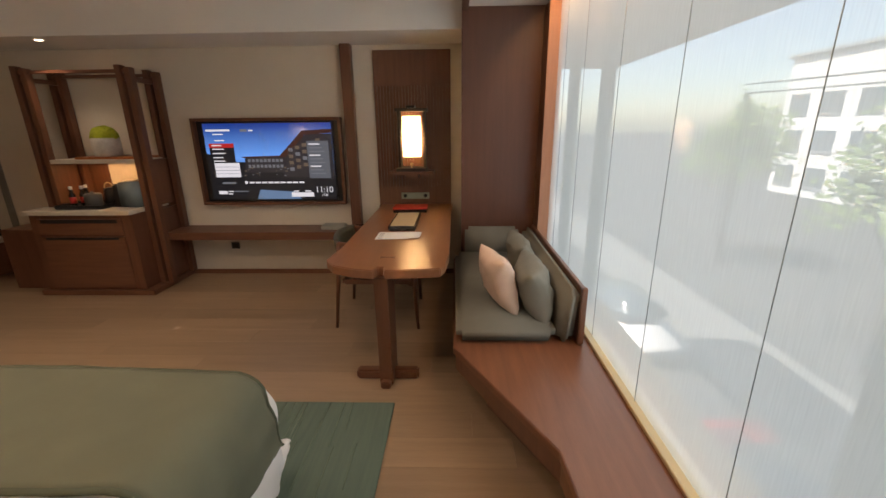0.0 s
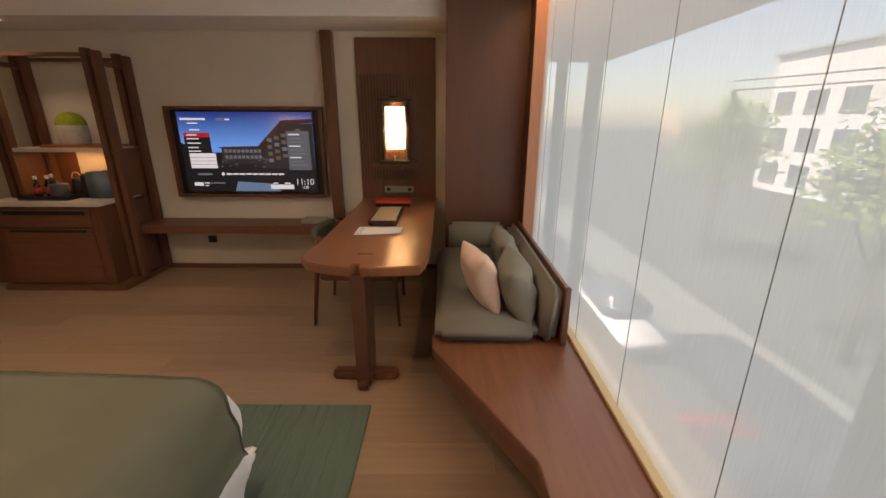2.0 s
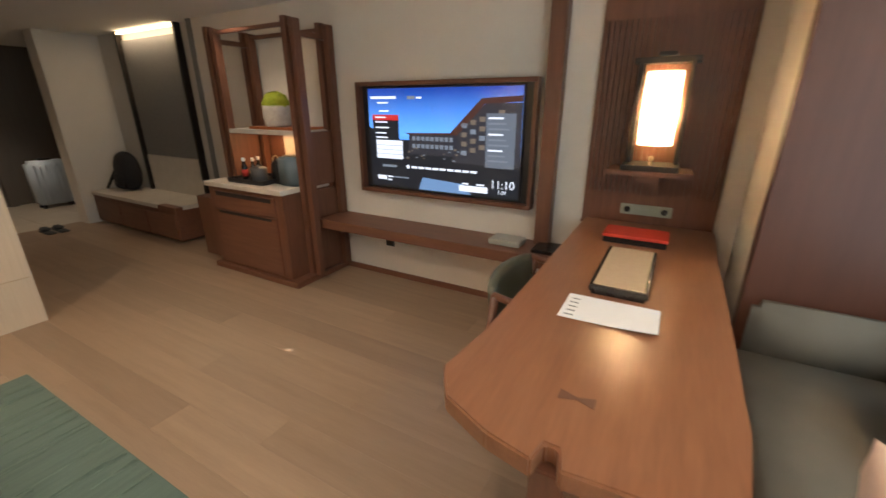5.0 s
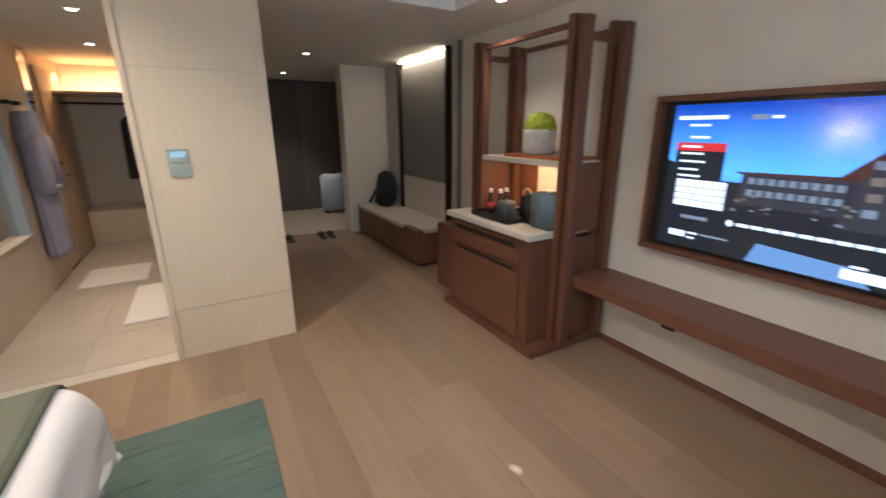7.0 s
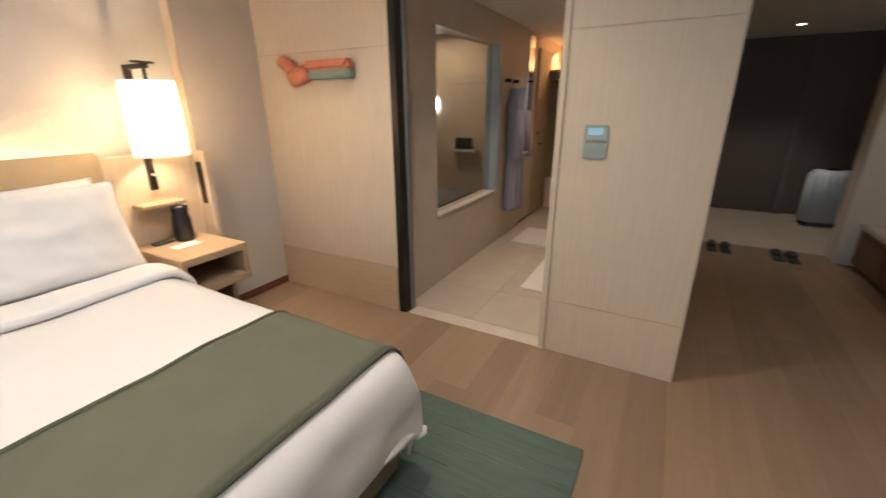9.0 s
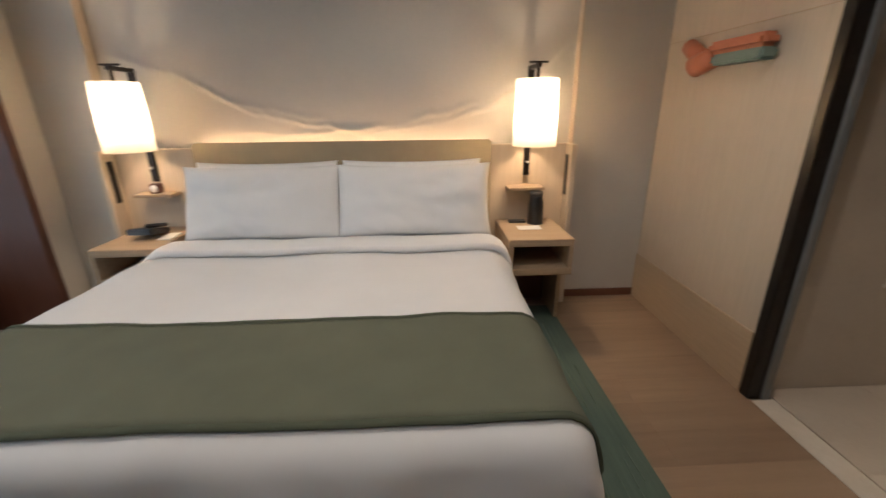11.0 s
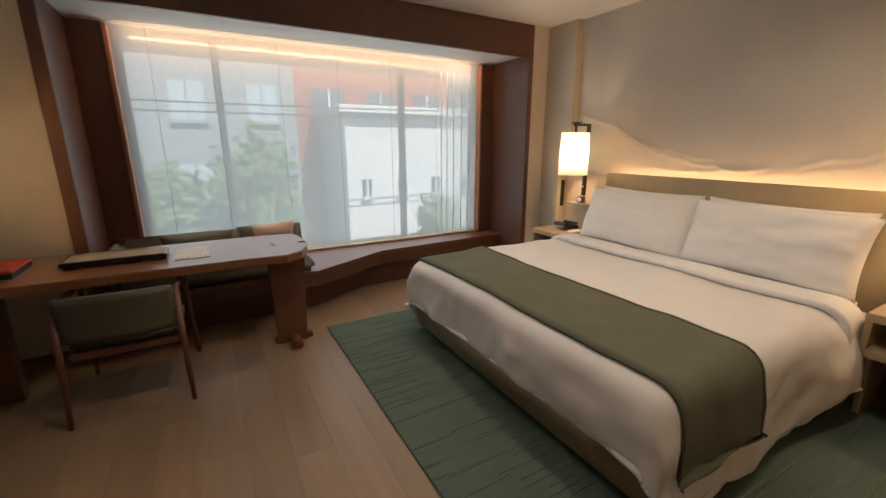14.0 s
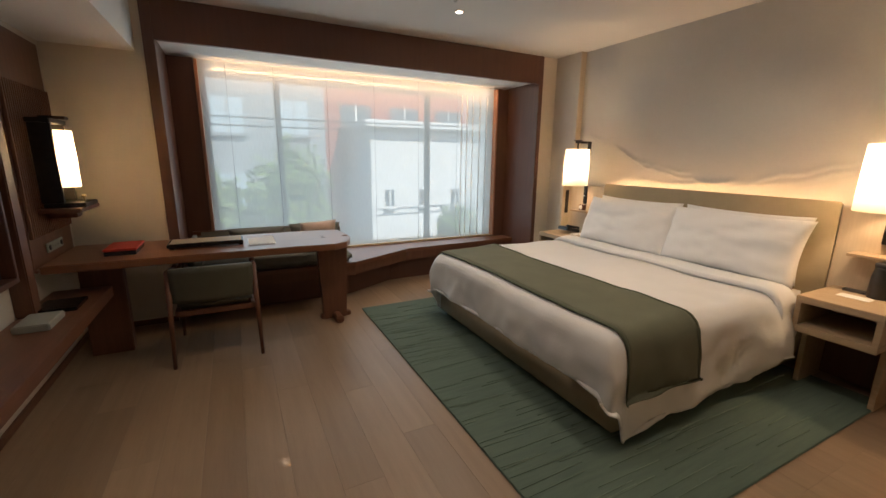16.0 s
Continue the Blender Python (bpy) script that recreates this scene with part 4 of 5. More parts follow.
# ---- minibar cabinet with its open frame ----
cab = thing("minibar_cabinet", -3.37, 4.1, 0, "walnut minibar cabinet with drawer and cream stone top", "cabinet")
part("plinth", box(-3.93, -2.80, 3.775, 4.415, 0, 0.05, 0.005), WALNUTX, cab)
part("body", box(-3.88, -2.90, 3.815, 4.415, 0.05, 0.79, 0.004), WALNUT, cab)
dr = part("drawer", box(-3.80, -2.99, 3.80, 3.816, 0.60, 0.755, 0.003), WALNUTX, cab)
# black strips on drawer and door stand in for shaded handle cutouts
part("slot_shade", prism([(-3.76, 3.796), (-3.03, 3.796), (-3.03, 3.80), (-3.76, 3.80)], 0.715, 0.75, 0), BLACK, dr)
dd = part("door", box(-3.80, -2.99, 3.80, 3.816, 0.075, 0.585, 0.003), WALNUTX, cab)
part("slot_shade", box(-3.75, -3.05, 3.796, 3.80, 0.555, 0.578, 0), BLACK, dd)
part("stone_top", box(-3.91, -2.89, 3.79, 4.415, 0.79, 0.83, 0.004), STONE, cab, "cream stone worktop")
fr = thing("shelf_frame", -3.32, 4.2, 0, "tall open walnut post frame over the minibar", "shelf frame")
for x0 in (-2.825, -3.775):
    for y0 in (4.03, 4.37):
        for dx in (-0.042, 0.042):
            part("post", box(x0 + dx - 0.026, x0 + dx + 0.026, y0 - 0.035, y0 + 0.035, 0.052 if abs(x0 + 2.825) < 0.1 else 0.832, 2.08 + (0.02 if dx < 0 else 0.0), 0.004), WALNUT, fr)
    for z in (1.99, 1.25):
        part("cross_rail", box(x0 - 0.02, x0 + 0.02, 4.02, 4.38, z - 0.02, z + 0.02, 0.003), WALNUT, fr)
    part("side_slat", box(x0 - 0.012, x0 + 0.012, 4.07, 4.33, 0.83, 1.23, 0.002), WALNUT, fr)
part("top_rail", box(-3.84, -2.76, 4.015, 4.045, 2.035, 2.065, 0.003), WALNUTX, fr)
part("top_rail", box(-3.84, -2.76, 4.355, 4.385, 2.035, 2.065, 0.003), WALNUTX, fr)
part("stone_shelf", box(-3.74, -2.86, 4.00, 4.40, 1.245, 1.28, 0.003), STONE, fr, "cream stone shelf")
part("splashback", box(-3.50, -2.87, 4.405, 4.419, 0.832, 1.244, 0.002), STONE, fr, "beige stone splashback")
part("splashback", box(-3.74, -3.503, 4.405, 4.419, 0.832, 1.244, 0.002), WALNUT, fr)
part("lower_panel", box(-2.83, -2.82, 4.06, 4.36, 0.06, 0.79, 0.001), WALNUT, fr)
single("wooden_tray", box(-3.52, -2.90, 4.06, 4.36, 1.28, 1.302, 0.006), mat("orange_lacquer_wood", (0.42, 0.13, 0.035), (0.34, 0.10, 0.028), 4, 0.3, 0.03), "orange-brown lacquered board on the stone shelf", "tray")
pt = thing("moss_pot", -3.29, 4.2, 1.302, "mottled white pot with a dome of bright moss", "plant")
part("pot", lathe(-3.29, 4.2, [(0.098, 1.302), (0.112, 1.31), (0.118, 1.36), (0.119, 1.44), (0.115, 1.475), (0.10, 1.476)], 32), POT, pt)
bm = bmesh.new()
bmesh.ops.create_icosphere(bm, subdivisions=5, radius=1)
for v in bm.verts:
    n = 1 + 0.07 * noise.noise(v.co * 3.5) + 0.05 * noise.noise(v.co * 9) + 0.03 * noise.noise(v.co * 22)
    v.co = Vector((-3.29 + v.co.x * 0.114 * n, 4.2 + v.co.y * 0.114 * n, 1.475 + max(-0.01, v.co.z * 0.115 * n)))
part("moss", smooth(bm), MOSS, pt, "bright yellow-green moss")
bt = thing("bar_tray", -3.38, 4.0, 0.83, "black tray of bottles and cups on the minibar", "tray")
part("tray_base", box(-3.66, -3.21, 3.87, 4.22, 0.83, 0.845, 0.004), BLACK, bt)
for bx in (box(-3.66, -3.65, 3.87, 4.22, 0.845, 0.87, 0.002), box(-3.21, -3.20, 3.87, 4.22, 0.845, 0.87, 0.002), box(-3.65, -3.21, 3.87, 3.88, 0.845, 0.87, 0.002), box(-3.65, -3.21, 4.21, 4.22, 0.845, 0.87, 0.002)):
    part("rim", bx, BLACK, bt)
for x, y in ((-3.58, 4.00), (-3.51, 4.04), (-3.55, 4.13)):
    bo = thing("bottle", x, y, 0.845, "small dark bottle with white cap and red label", "bottle", "minibar bottles")
    part("glass_body", lathe(x, y, [(0.024, 0.845), (0.026, 0.85), (0.026, 0.95), (0.014, 0.98), (0.013, 1.005)], 18), DARKBOTTLE, bo)
    part("label", lathe(x, y, [(0.0265, 0.87), (0.0265, 0.93)], 18), REDLABEL, bo)
    part("cap", lathe(x, y, [(0.015, 1.003), (0.015, 1.03), (0.013, 1.033)], 16), PAPER, bo)
single("ice_bucket", lathe(-3.36, 3.98, [(0.062, 0.846), (0.07, 0.855), (0.072, 0.955), (0.066, 0.965), (0.012, 0.97), (0.012, 0.985), (0.004, 0.988)], 28), DARKGREY, "charcoal ceramic ice bucket with lid", "ice bucket")
kt = thing("electric_kettle", -3.38, 4.20, 0.846, "dark kettle with brass handle behind the bucket", "kettle")
part("body", lathe(-3.33, 4.15, [(0.055, 0.846), (0.06, 0.86), (0.045, 0.98), (0.03, 1.0)], 24), BLACK, kt)
bm = bmesh.new()
prev = None
for k in range(9):
    a = math.pi * k / 8
    p = (-3.33 + 0.045 * math.cos(a), 4.15, 0.995 + 0.055 * math.sin(a))
    if prev:
        tube(prev, p, 0.006, seg=8, bm=bm)
    prev = p
part("handle", bm, BRASS, kt)
cm = thing("coffee_machine", -3.05, 4.08, 0.83, "blue-grey coffee machine with black front on the minibar", "coffee machine")
part("body", smooth(box(-3.11, -2.91, 3.97, 4.27, 0.83, 1.07, 0.018)), TEAL, cm)
part("front", box(-3.175, -3.11, 4.00, 4.16, 0.83, 1.05, 0.012), BLACK, cm)
part("drip_tray", box(-3.20, -3.175, 4.01, 4.15, 0.83, 0.85, 0.004), BLACK, cm)
part("spout", tube((-3.17, 4.08, 0.99), (-3.19, 4.08, 0.955), 0.014, seg=12), STEEL, cm)
part("lever", box(-3.09, -2.97, 4.02, 4.12, 1.065, 1.08, 0.006), STEEL, cm)
single("pedestal_box", box(-4.37, -3.97, 3.96, 4.40, 0, 0.615, 0.006), WALNUT, "plain walnut pedestal box beside the minibar", "pedestal")

# ---- hall and luggage niche ----
lug = thing("luggage_bench", -5.8, 4.2, 0, "walnut luggage bench with cream stone top", "bench")
part("body", box(-6.78, -4.87, 3.985, 4.495, 0.03, 0.375, 0.004), WALNUTX, lug)
for x0, x1 in ((-6.76, -6.14), (-6.13, -5.51), (-5.50, -4.90)):
    part("drawer", box(x0, x1, 3.975, 3.986, 0.05, 0.33, 0.003), WALNUTX, lug)
part("stone_top", box(-6.79, -5.35, 3.97, 4.495, 0.375, 0.42, 0.005), STONE, lug, "cream stone top")
part("stone_top", prism([(-5.35, 3.97), (-5.22, 3.97), (-5.18, 4.06), (-4.90, 4.06), (-4.86, 4.12), (-4.86, 4.495), (-5.35, 4.495)], 0.375, 0.42, 0.003), STONE, lug)
part("wood_edge", box(-5.20, -4.85, 3.97, 4.055, 0.375, 0.418, 0.004), WALNUTX, lug)
gp = thing("upholstered_panel", -5.6, 4.47, 0.42, "grey fabric wall panel above a stone upstand", "wall panel")
part("fabric", box(-6.20, -5.02, 4.47, 4.499, 0.875, 2.20, 0.004), GREYPANEL, gp)
part("upstand", box(-6.20, -5.02, 4.465, 4.499, 0.42, 0.87, 0.003), STONE, gp, "cream stone upstand")
for x in (-6.225, -5.0):
    part("edge_strip", box(x - 0.025, x + 0.015, 4.43, 4.499, 0.42, ZS, 0.003), METAL, gp)
part("light_strip", box(-6.19, -5.03, 4.43, 4.46, 2.265, 2.285, 0.002), STRIP, gp, "warm light strip")
bp = thing("backpack", -6.45, 4.28, 0.42, "black backpack standing on the luggage bench", "backpack")
bm = bmesh.new()
bmesh.ops.create_icosphere(bm, subdivisions=4, radius=1)
for v in bm.verts:
    sx = 1 if v.co.x > 0 else -1
    k = 1 - 0.25 * max(0, v.co.z)
    n = 1 + 0.05 * noise.noise(v.co * 2.5)
    v.co = Vector((-6.42 + sx * abs(v.co.x) ** 0.7 * 0.19 * k * n, 4.29 + (1 if v.co.y > 0 else -1) * abs(v.co.y) ** 0.8 * 0.12 * n, 0.665 + (1 if v.co.z > 0 else -1) * abs(v.co.z) ** 0.75 * 0.245))
part("bag", smooth(bm), COAT, bp)
part("pocket", smooth(box(-6.53, -6.30, 4.145, 4.20, 0.45, 0.66, 0.03)), COAT, bp)
part("strap", tube((-6.55, 4.22, 0.70), (-6.74, 4.15, 0.435), 0.018, seg=8), COAT, bp)
part("top_loop", tube((-6.46, 4.29, 0.90), (-6.38, 4.29, 0.90), 0.016, seg=8), COAT, bp)
cs = thing("suitcase", -8.4, 4.1, 0, "silver hard-shell suitcase standing upright", "suitcase")
part("shell", smooth(box(-8.56, -8.32, 3.87, 4.33, 0.05, 0.70, 0.04)), SUITCASE, cs)
for k in range(6):
    part("rib", box(-8.318, -8.312, 3.92 + 0.065 * k, 3.94 + 0.065 * k, 0.10, 0.65, 0.002), SUITCASE, cs)
for y in (3.93, 4.27):
    part("wheel", tube((-8.36, y - 0.015, 0.026), (-8.36, y + 0.015, 0.026), 0.026, seg=14), BLACK, cs)
    part("wheel", tube((-8.52, y - 0.015, 0.026), (-8.52, y + 0.015, 0.026), 0.026, seg=14), BLACK, cs)
part("handle", box(-8.46, -8.42, 4.02, 4.18, 0.70, 0.73, 0.006), BLACK, cs)
single("door_1", box(-9.02, -8.985, 2.55, 3.70, 0, 2.27, 0.004), mat("dark_entry_door", (0.11, 0.092, 0.075), (0.09, 0.075, 0.06), 4, 0.55, 0.05, (9, 9, 0.7)), "closed dark taupe entrance door", "door", kind="structure")
single("door_frame", box(-9.02, -8.94, 3.70, 3.80, 0, 2.298, 0.004), DARKWALL, "dark frame beside the entrance door", "door frame", kind="structure")
SLIP = mat("grey_felt", (0.075, 0.075, 0.07), (0.06, 0.06, 0.055), 20, 0.95, 0.3)
for x, y in ((-6.76, 3.42), (-6.74, 3.54), (-6.80, 2.86), (-6.79, 2.98)):
    sl = thing("slipper", x, y, 0.0, "dark grey felt slipper on the hall floor", "slipper", "slippers on the hall floor")
    part("sole", smooth(box(x - 0.14, x + 0.14, y - 0.048, y + 0.048, 0.0, 0.018, 0.008)), SLIP, sl)
    part("upper", smooth(box(x - 0.13, x + 0.01, y - 0.046, y + 0.046, 0.018, 0.06, 0.02)), SLIP, sl)


def downlight(x, y, z):
    th = thing("downlight", x, y, z, "small round recessed downlight, some added over the room as fill", "ceiling light", "recessed downlights")
    part("ring", lathe(x, y, [(0.045, z - 0.001), (0.045, z - 0.006), (0.030, z - 0.006)], 24), CEIL, th)
    part("lens", lathe(x, y, [(0.028, z - 0.0065), (0.028, z - 0.009)], 20), LED, th)


# the three added fill spots get a fitting as well
for x, y, z in ((-6.15, 3.28, ZS), (-8.0, 3.35, ZS), (-3.46, 3.95, ZS), (-0.69, 1.37, ZC), (-2.0, 2.4, ZC), (-3.0, 1.3, ZC), (-2.35, 0.35, ZC), (-5.1, 1.45, ZS), (-6.6, 1.3, ZS)):
    downlight(x, y, z)
sm = thing("smoke_detector", -1.3, 1.9, ZC, "small white ceiling sprinkler cap", "sprinkler")
part("cap", lathe(-0.95, 1.55, [(0.03, ZC - 0.001), (0.03, ZC - 0.015), (0.012, ZC - 0.02), (0.012, ZC - 0.035)], 20), STEEL, sm)

# ---- bathroom ----
wall("wall_bathroom_glazed_low", box(-5.92, -4.12, 0.56, 0.68, 0, 0.60, 0), BATHTILE, "beige stone low wall under the shower window")
wall("wall_bathroom_glazed_high", box(-5.92, -4.12, 0.56, 0.68, 2.03, 2.299, 0), BATHTILE, "beige stone wall above the shower window")
wall("wall_bathroom_pier", box(-4.60, -4.12, 0.56, 0.68, 0.60, 2.03, 0), BATHTILE, "beige stone pier beside the opening")
wall("wall_bathroom_pier_west", box(-6.75, -5.92, 0.56, 0.68, 0.0, 2.299, 0), OAKPANEL, "oak panel with robe hooks")
wall("wall_bathroom_end", box(-8.6, -8.45, -1.0, 2.4, 0, 2.4, 0), PLASTER, "plaster back wall of the closet")
wall("wall_bathroom_shower_back", box(-8.6, -4.12, -1.0, -0.88, 0, 2.4, 0), BATHTILE, "beige stone wall of the shower room")
wall("wall_bathroom_shower_side", box(-6.75, -6.60, -0.88, 0.56, 0, 2.4, 0), BATHTILE, "beige stone end wall of the shower room")
wall("wall_bathroom_vanity", box(-8.6, -4.12, 2.30, 2.38, 0, 2.4, 0), BATHTILE, "beige stone wall behind the vanity")
sw = thing("window_2", -5.26, 0.62, 0.6, "fixed glass between bathroom and shower room", "window", kind="structure")
part("pane", box(-5.92, -4.60, 0.615, 0.623, 0.60, 2.03, 0), TINT, sw).visible_shadow = False
# jamb tinted as if lit by daylight
part("frame", box(-5.925, -5.84, 0.56, 0.69, 0.603, 2.03, 0.002), DAYLITJAMB, sw, "frame jamb with bluish daylight put into its colour")
part("sill", box(-5.93, -4.59, 0.55, 0.695, 0.585, 0.602, 0.002), STONE, sw)
jd = thing("door_2", -4.05, 0.72, 0, "dark metal pocket frame of the open bathroom door", "door", kind="structure")
part("frame", box(-4.06, -3.985, 0.69, 0.745, 0, 2.3, 0.003), METAL, jd)
part("door_edge", box(-4.10, -4.06, 0.715, 0.76, 0, 2.3, 0.003), GREYPANEL, jd)
part("frame", box(-4.13, -3.985, 1.755, 1.79, 0, 2.3, 0.004), OAKPANEL, jd, "pale oak jamb lining")
single("threshold", box(-4.12, -4.0, 0.76, 1.755, -0.016, 0.003, 0.002), STONE, "pale stone threshold of the bathroom", "threshold", kind="structure")
rb = thing("bathrobe", -6.25, 0.74, 0.35, "lavender grey cotton bathrobe hanging on a hook", "bathrobe")
bm = bmesh.new()
seg = 40
rings = []
for j in range(25):
    z = 0.33 + 1.32 * j / 24
    k = j / 24
    wx = 0.155 + 0.045 * (1 - k) if k < 0.80 else 0.20 * (1 - (k - 0.80) / 0.24) + 0.03
    if 0.40 < k < 0.50:
        wx *= 0.86
    rings.append([bm.verts.new((-6.25 + wx * math.cos(a) * (1 + 0.10 * math.sin(7 * a + 2 * k) * (1 - 0.6 * k)), 0.765 + 0.075 * math.sin(a) * (1 + 0.20 * math.sin(9 * a + k * 3) * (1 - 0.5 * k)), z)) for a in (2 * math.pi * i / seg for i in range(seg))])
for a, b2 in zip(rings, rings[1:]):
    for i in range(seg):
        bm.faces.new((a[i], a[(i + 1) % seg], b2[(i + 1) % seg], b2[i]))
bm.faces.new(rings[0])
bm.faces.new(rings[-1])
part("gown", smooth(bm), ROBE, rb)
bm = tube((-6.40, 0.80, 1.42), (-6.44, 0.83, 0.92), 0.055, 0.065, 16)
part("sleeve", bm, ROBE, rb)
part("sleeve", tube((-6.12, 0.80, 1.42), (-6.09, 0.83, 0.92), 0.055, 0.065, 16), ROBE, rb)
bm = tube((-6.42, 0.85, 0.96), (-6.08, 0.85, 0.96), 0.022, seg=10)
part("belt", bm, ROBE, rb)
for x in (-6.30, -6.05):
    hk = thing("wall_hook", x, 0.70, 1.70, "dark bronze robe hook on oak panel", "hook", "robe hooks")
    part("hook", box(x - 0.02, x + 0.02, 0.68, 0.75, 1.70, 1.735, 0.008), METAL, hk)
single("tall_mirror", box(-7.05, -6.85, 0.655, 0.675, 1.25, 2.25, 0.003), MIRROR, "tall narrow mirror in a dark metal edge", "mirror")
wall("wall_bathroom_toilet", box(-8.45, -6.75, 0.53, 0.655, 0, 2.4, 0), OAKPANEL, "oak panelled wall beyond the mirror")
d3 = thing("door_3", -7.7, 0.66, 0, "closed oak toilet door with dark lever", "door", kind="structure")
part("leaf", box(-8.05, -7.25, 0.655, 0.685, 0.01, 2.15, 0.003), OAK, d3)
part("door_handle", tube((-7.33, 0.72, 0.98), (-7.46, 0.72, 0.98), 0.009, seg=10), METAL, d3)
part("lock", tube((-7.33, 0.685, 1.12), (-7.33, 0.70, 1.12), 0.02, seg=14), METAL, d3)
for x0, x1, y0, y1 in ((-5.75, -4.80, 1.36, 1.80), (-6.60, -5.95, 0.86, 1.42)):
    single("bath_mat", box(x0, x1, y0, y1, 0.0, 0.016, 0.006), MATWHITE, "white towelling bath mat on the stone floor", "bath mat", "bath mats")
ct = thing("hanging_coat", -7.9, 1.45, 0.9, "black wool coat hanging in the open closet", "coat")
bm = bmesh.new()
rings = []
for j in range(14):
    k = j / 13
    z = 0.85 + 0.85 * k
    w = 0.19 - 0.03 * k if k < 0.85 else 0.19 * (1 - (k - 0.85) * 5)
    rings.append([bm.verts.new((-7.9 + 0.10 * math.cos(a) * (1 + 0.12 * math.sin(6 * a)), 1.42 + max(0.03, w) * math.sin(a) * (1 + 0.08 * math.sin(8 * a)), z)) for a in (2 * math.pi * i / 28 for i in range(28))])
for a, b2 in zip(rings, rings[1:]):
    for i in range(28):
        bm.faces.new((a[i], a[(i + 1) % 28], b2[(i + 1) % 28], b2[i]))
bm.faces.new(rings[0])
bm.faces.new(rings[-1])
part("coat_body", smooth(bm), COAT, ct)
part("hanger", tube((-7.9, 1.42, 1.69), (-7.9, 1.42, 1.80), 0.006, seg=8), STEEL, ct)
single("closet_rail", tube((-7.9, 0.70, 1.80), (-7.9, 2.29, 1.80), 0.014, seg=12), METAL, "dark closet hanging rail", "rail")
single("closet_shelf", box(-8.44, -7.75, 0.66, 2.29, 1.90, 1.93, 0.003), OAK, "oak hat shelf with warm light in the closet", "shelf")
single("closet_cabinet", box(-8.44, -7.85, 0.70, 2.29, 0.0, 0.45, 0.005), OAKPANEL, "pale oak closet base cabinet", "cabinet")
sh = thing("shower_set", -6.56, -0.62, 0.9, "chrome hand shower on a riser rail", "shower")
part("riser", tube((-6.56, -0.62, 0.9), (-6.56, -0.62, 2.0), 0.011, seg=12), STEEL, sh)
part("head", lathe(-6.46, -0.62, [(0.03, 1.86), (0.09, 1.875), (0.09, 1.89), (0.02, 1.90)], 20), STEEL, sh)
part("hand_piece", tube((-6.54, -0.62, 1.35), (-6.46, -0.62, 1.55), 0.016, seg=10), STEEL, sh)
part("mixer", tube((-6.56, -0.73, 1.0), (-6.56, -0.51, 1.0), 0.022, seg=12), STEEL, sh)
ss = thing("shower_shelf", -6.52, 0.0, 0.9, "stone shower shelf with dark toiletry bottles", "shelf")
part("shelf_board", box(-6.60, -6.45, -0.20, 0.16, 0.92, 0.95, 0.003), STONE, ss)
for k in range(3):
    part("bottle", box(-6.57, -6.51, -0.14 + 0.08 * k, -0.08 + 0.08 * k, 0.95, 1.09, 0.006), BLACK, ss)
rm = thing("ring_mirror_light", -6.59, -0.50, 1.5, "lit round shaving mirror seen through the shower glass", "mirror")
bm = bmesh.new()
for k in range(28):
    a, b3 = 2 * math.pi * k / 28, 2 * math.pi * (k + 1) / 28
    tube((-6.585, -0.50 + 0.07 * math.cos(a), 1.50 + 0.09 * math.sin(a)), (-6.585, -0.50 + 0.07 * math.cos(b3), 1.50 + 0.09 * math.sin(b3)), 0.014, seg=8, bm=bm)
part("ring_light", bm, RINGLED, rm)
part("mirror_disc", tube((-6.598, -0.50, 1.50), (-6.592, -0.50, 1.50), 0.065, seg=28), MIRROR, rm)
single("bathtub_edge", box(-5.75, -4.6, -0.1, 0.54, 0.0, 0.60, 0.03), DARKGREY, "dark stone bathtub behind the glass", "bathtub")

# ---- bed ----
bed = thing("bed", -1.80, 0.6, 0, "king bed with khaki base and white mattress", "bed")
part("base", smooth(box(-2.77, -0.70, -0.44, 1.53, 0.05, 0.275, 0.02)), BEDCLOTH, bed, "khaki upholstered base")
part("plinth", box(-2.62, -0.85, -0.40, 1.40, 0.0, 0.052, 0.003), BLACK, bed)
part("mattress", smooth(box(-2.77, -0.70, -0.44, 1.53, 0.277, 0.585, 0.05)), LINEN, bed)
hb = thing("headboard", -1.80, -0.5, 0, "khaki leather headboard with oak side panels", "headboard")
part("padded_panel", smooth(box(-2.81, -0.785, -0.515, -0.45, 0.02, 1.235, 0.012)), HEADCLOTH, hb)
for x0, x1 in ((-3.345, -2.815), (-0.78, -0.245)):
    part("side_panel", box(x0, x1, -0.555, -0.49, 0.02, 1.20, 0.003), OAKPANEL, hb, "pale oak side panel")
for x0, x1 in ((-3.385, -3.345), (-0.245, -0.205)):
    part("wing", box(x0, x1, -0.555, -0.37, 0.02, 1.20, 0.004), OAKPANEL, hb, "pale oak wing")
for x0 in (-3.344, -0.252):
    part("control_strip", box(x0, x0 + 0.006, -0.46, -0.41, 0.85, 1.13, 0.001), METAL, hb, "dark switch strip")
for xc in (-3.05, -0.52):
    part("wall_ledge", box(xc - 0.125, xc + 0.125, -0.49, -0.36, 0.895, 0.915, 0.003), OAK, hb, "small oak ledge")


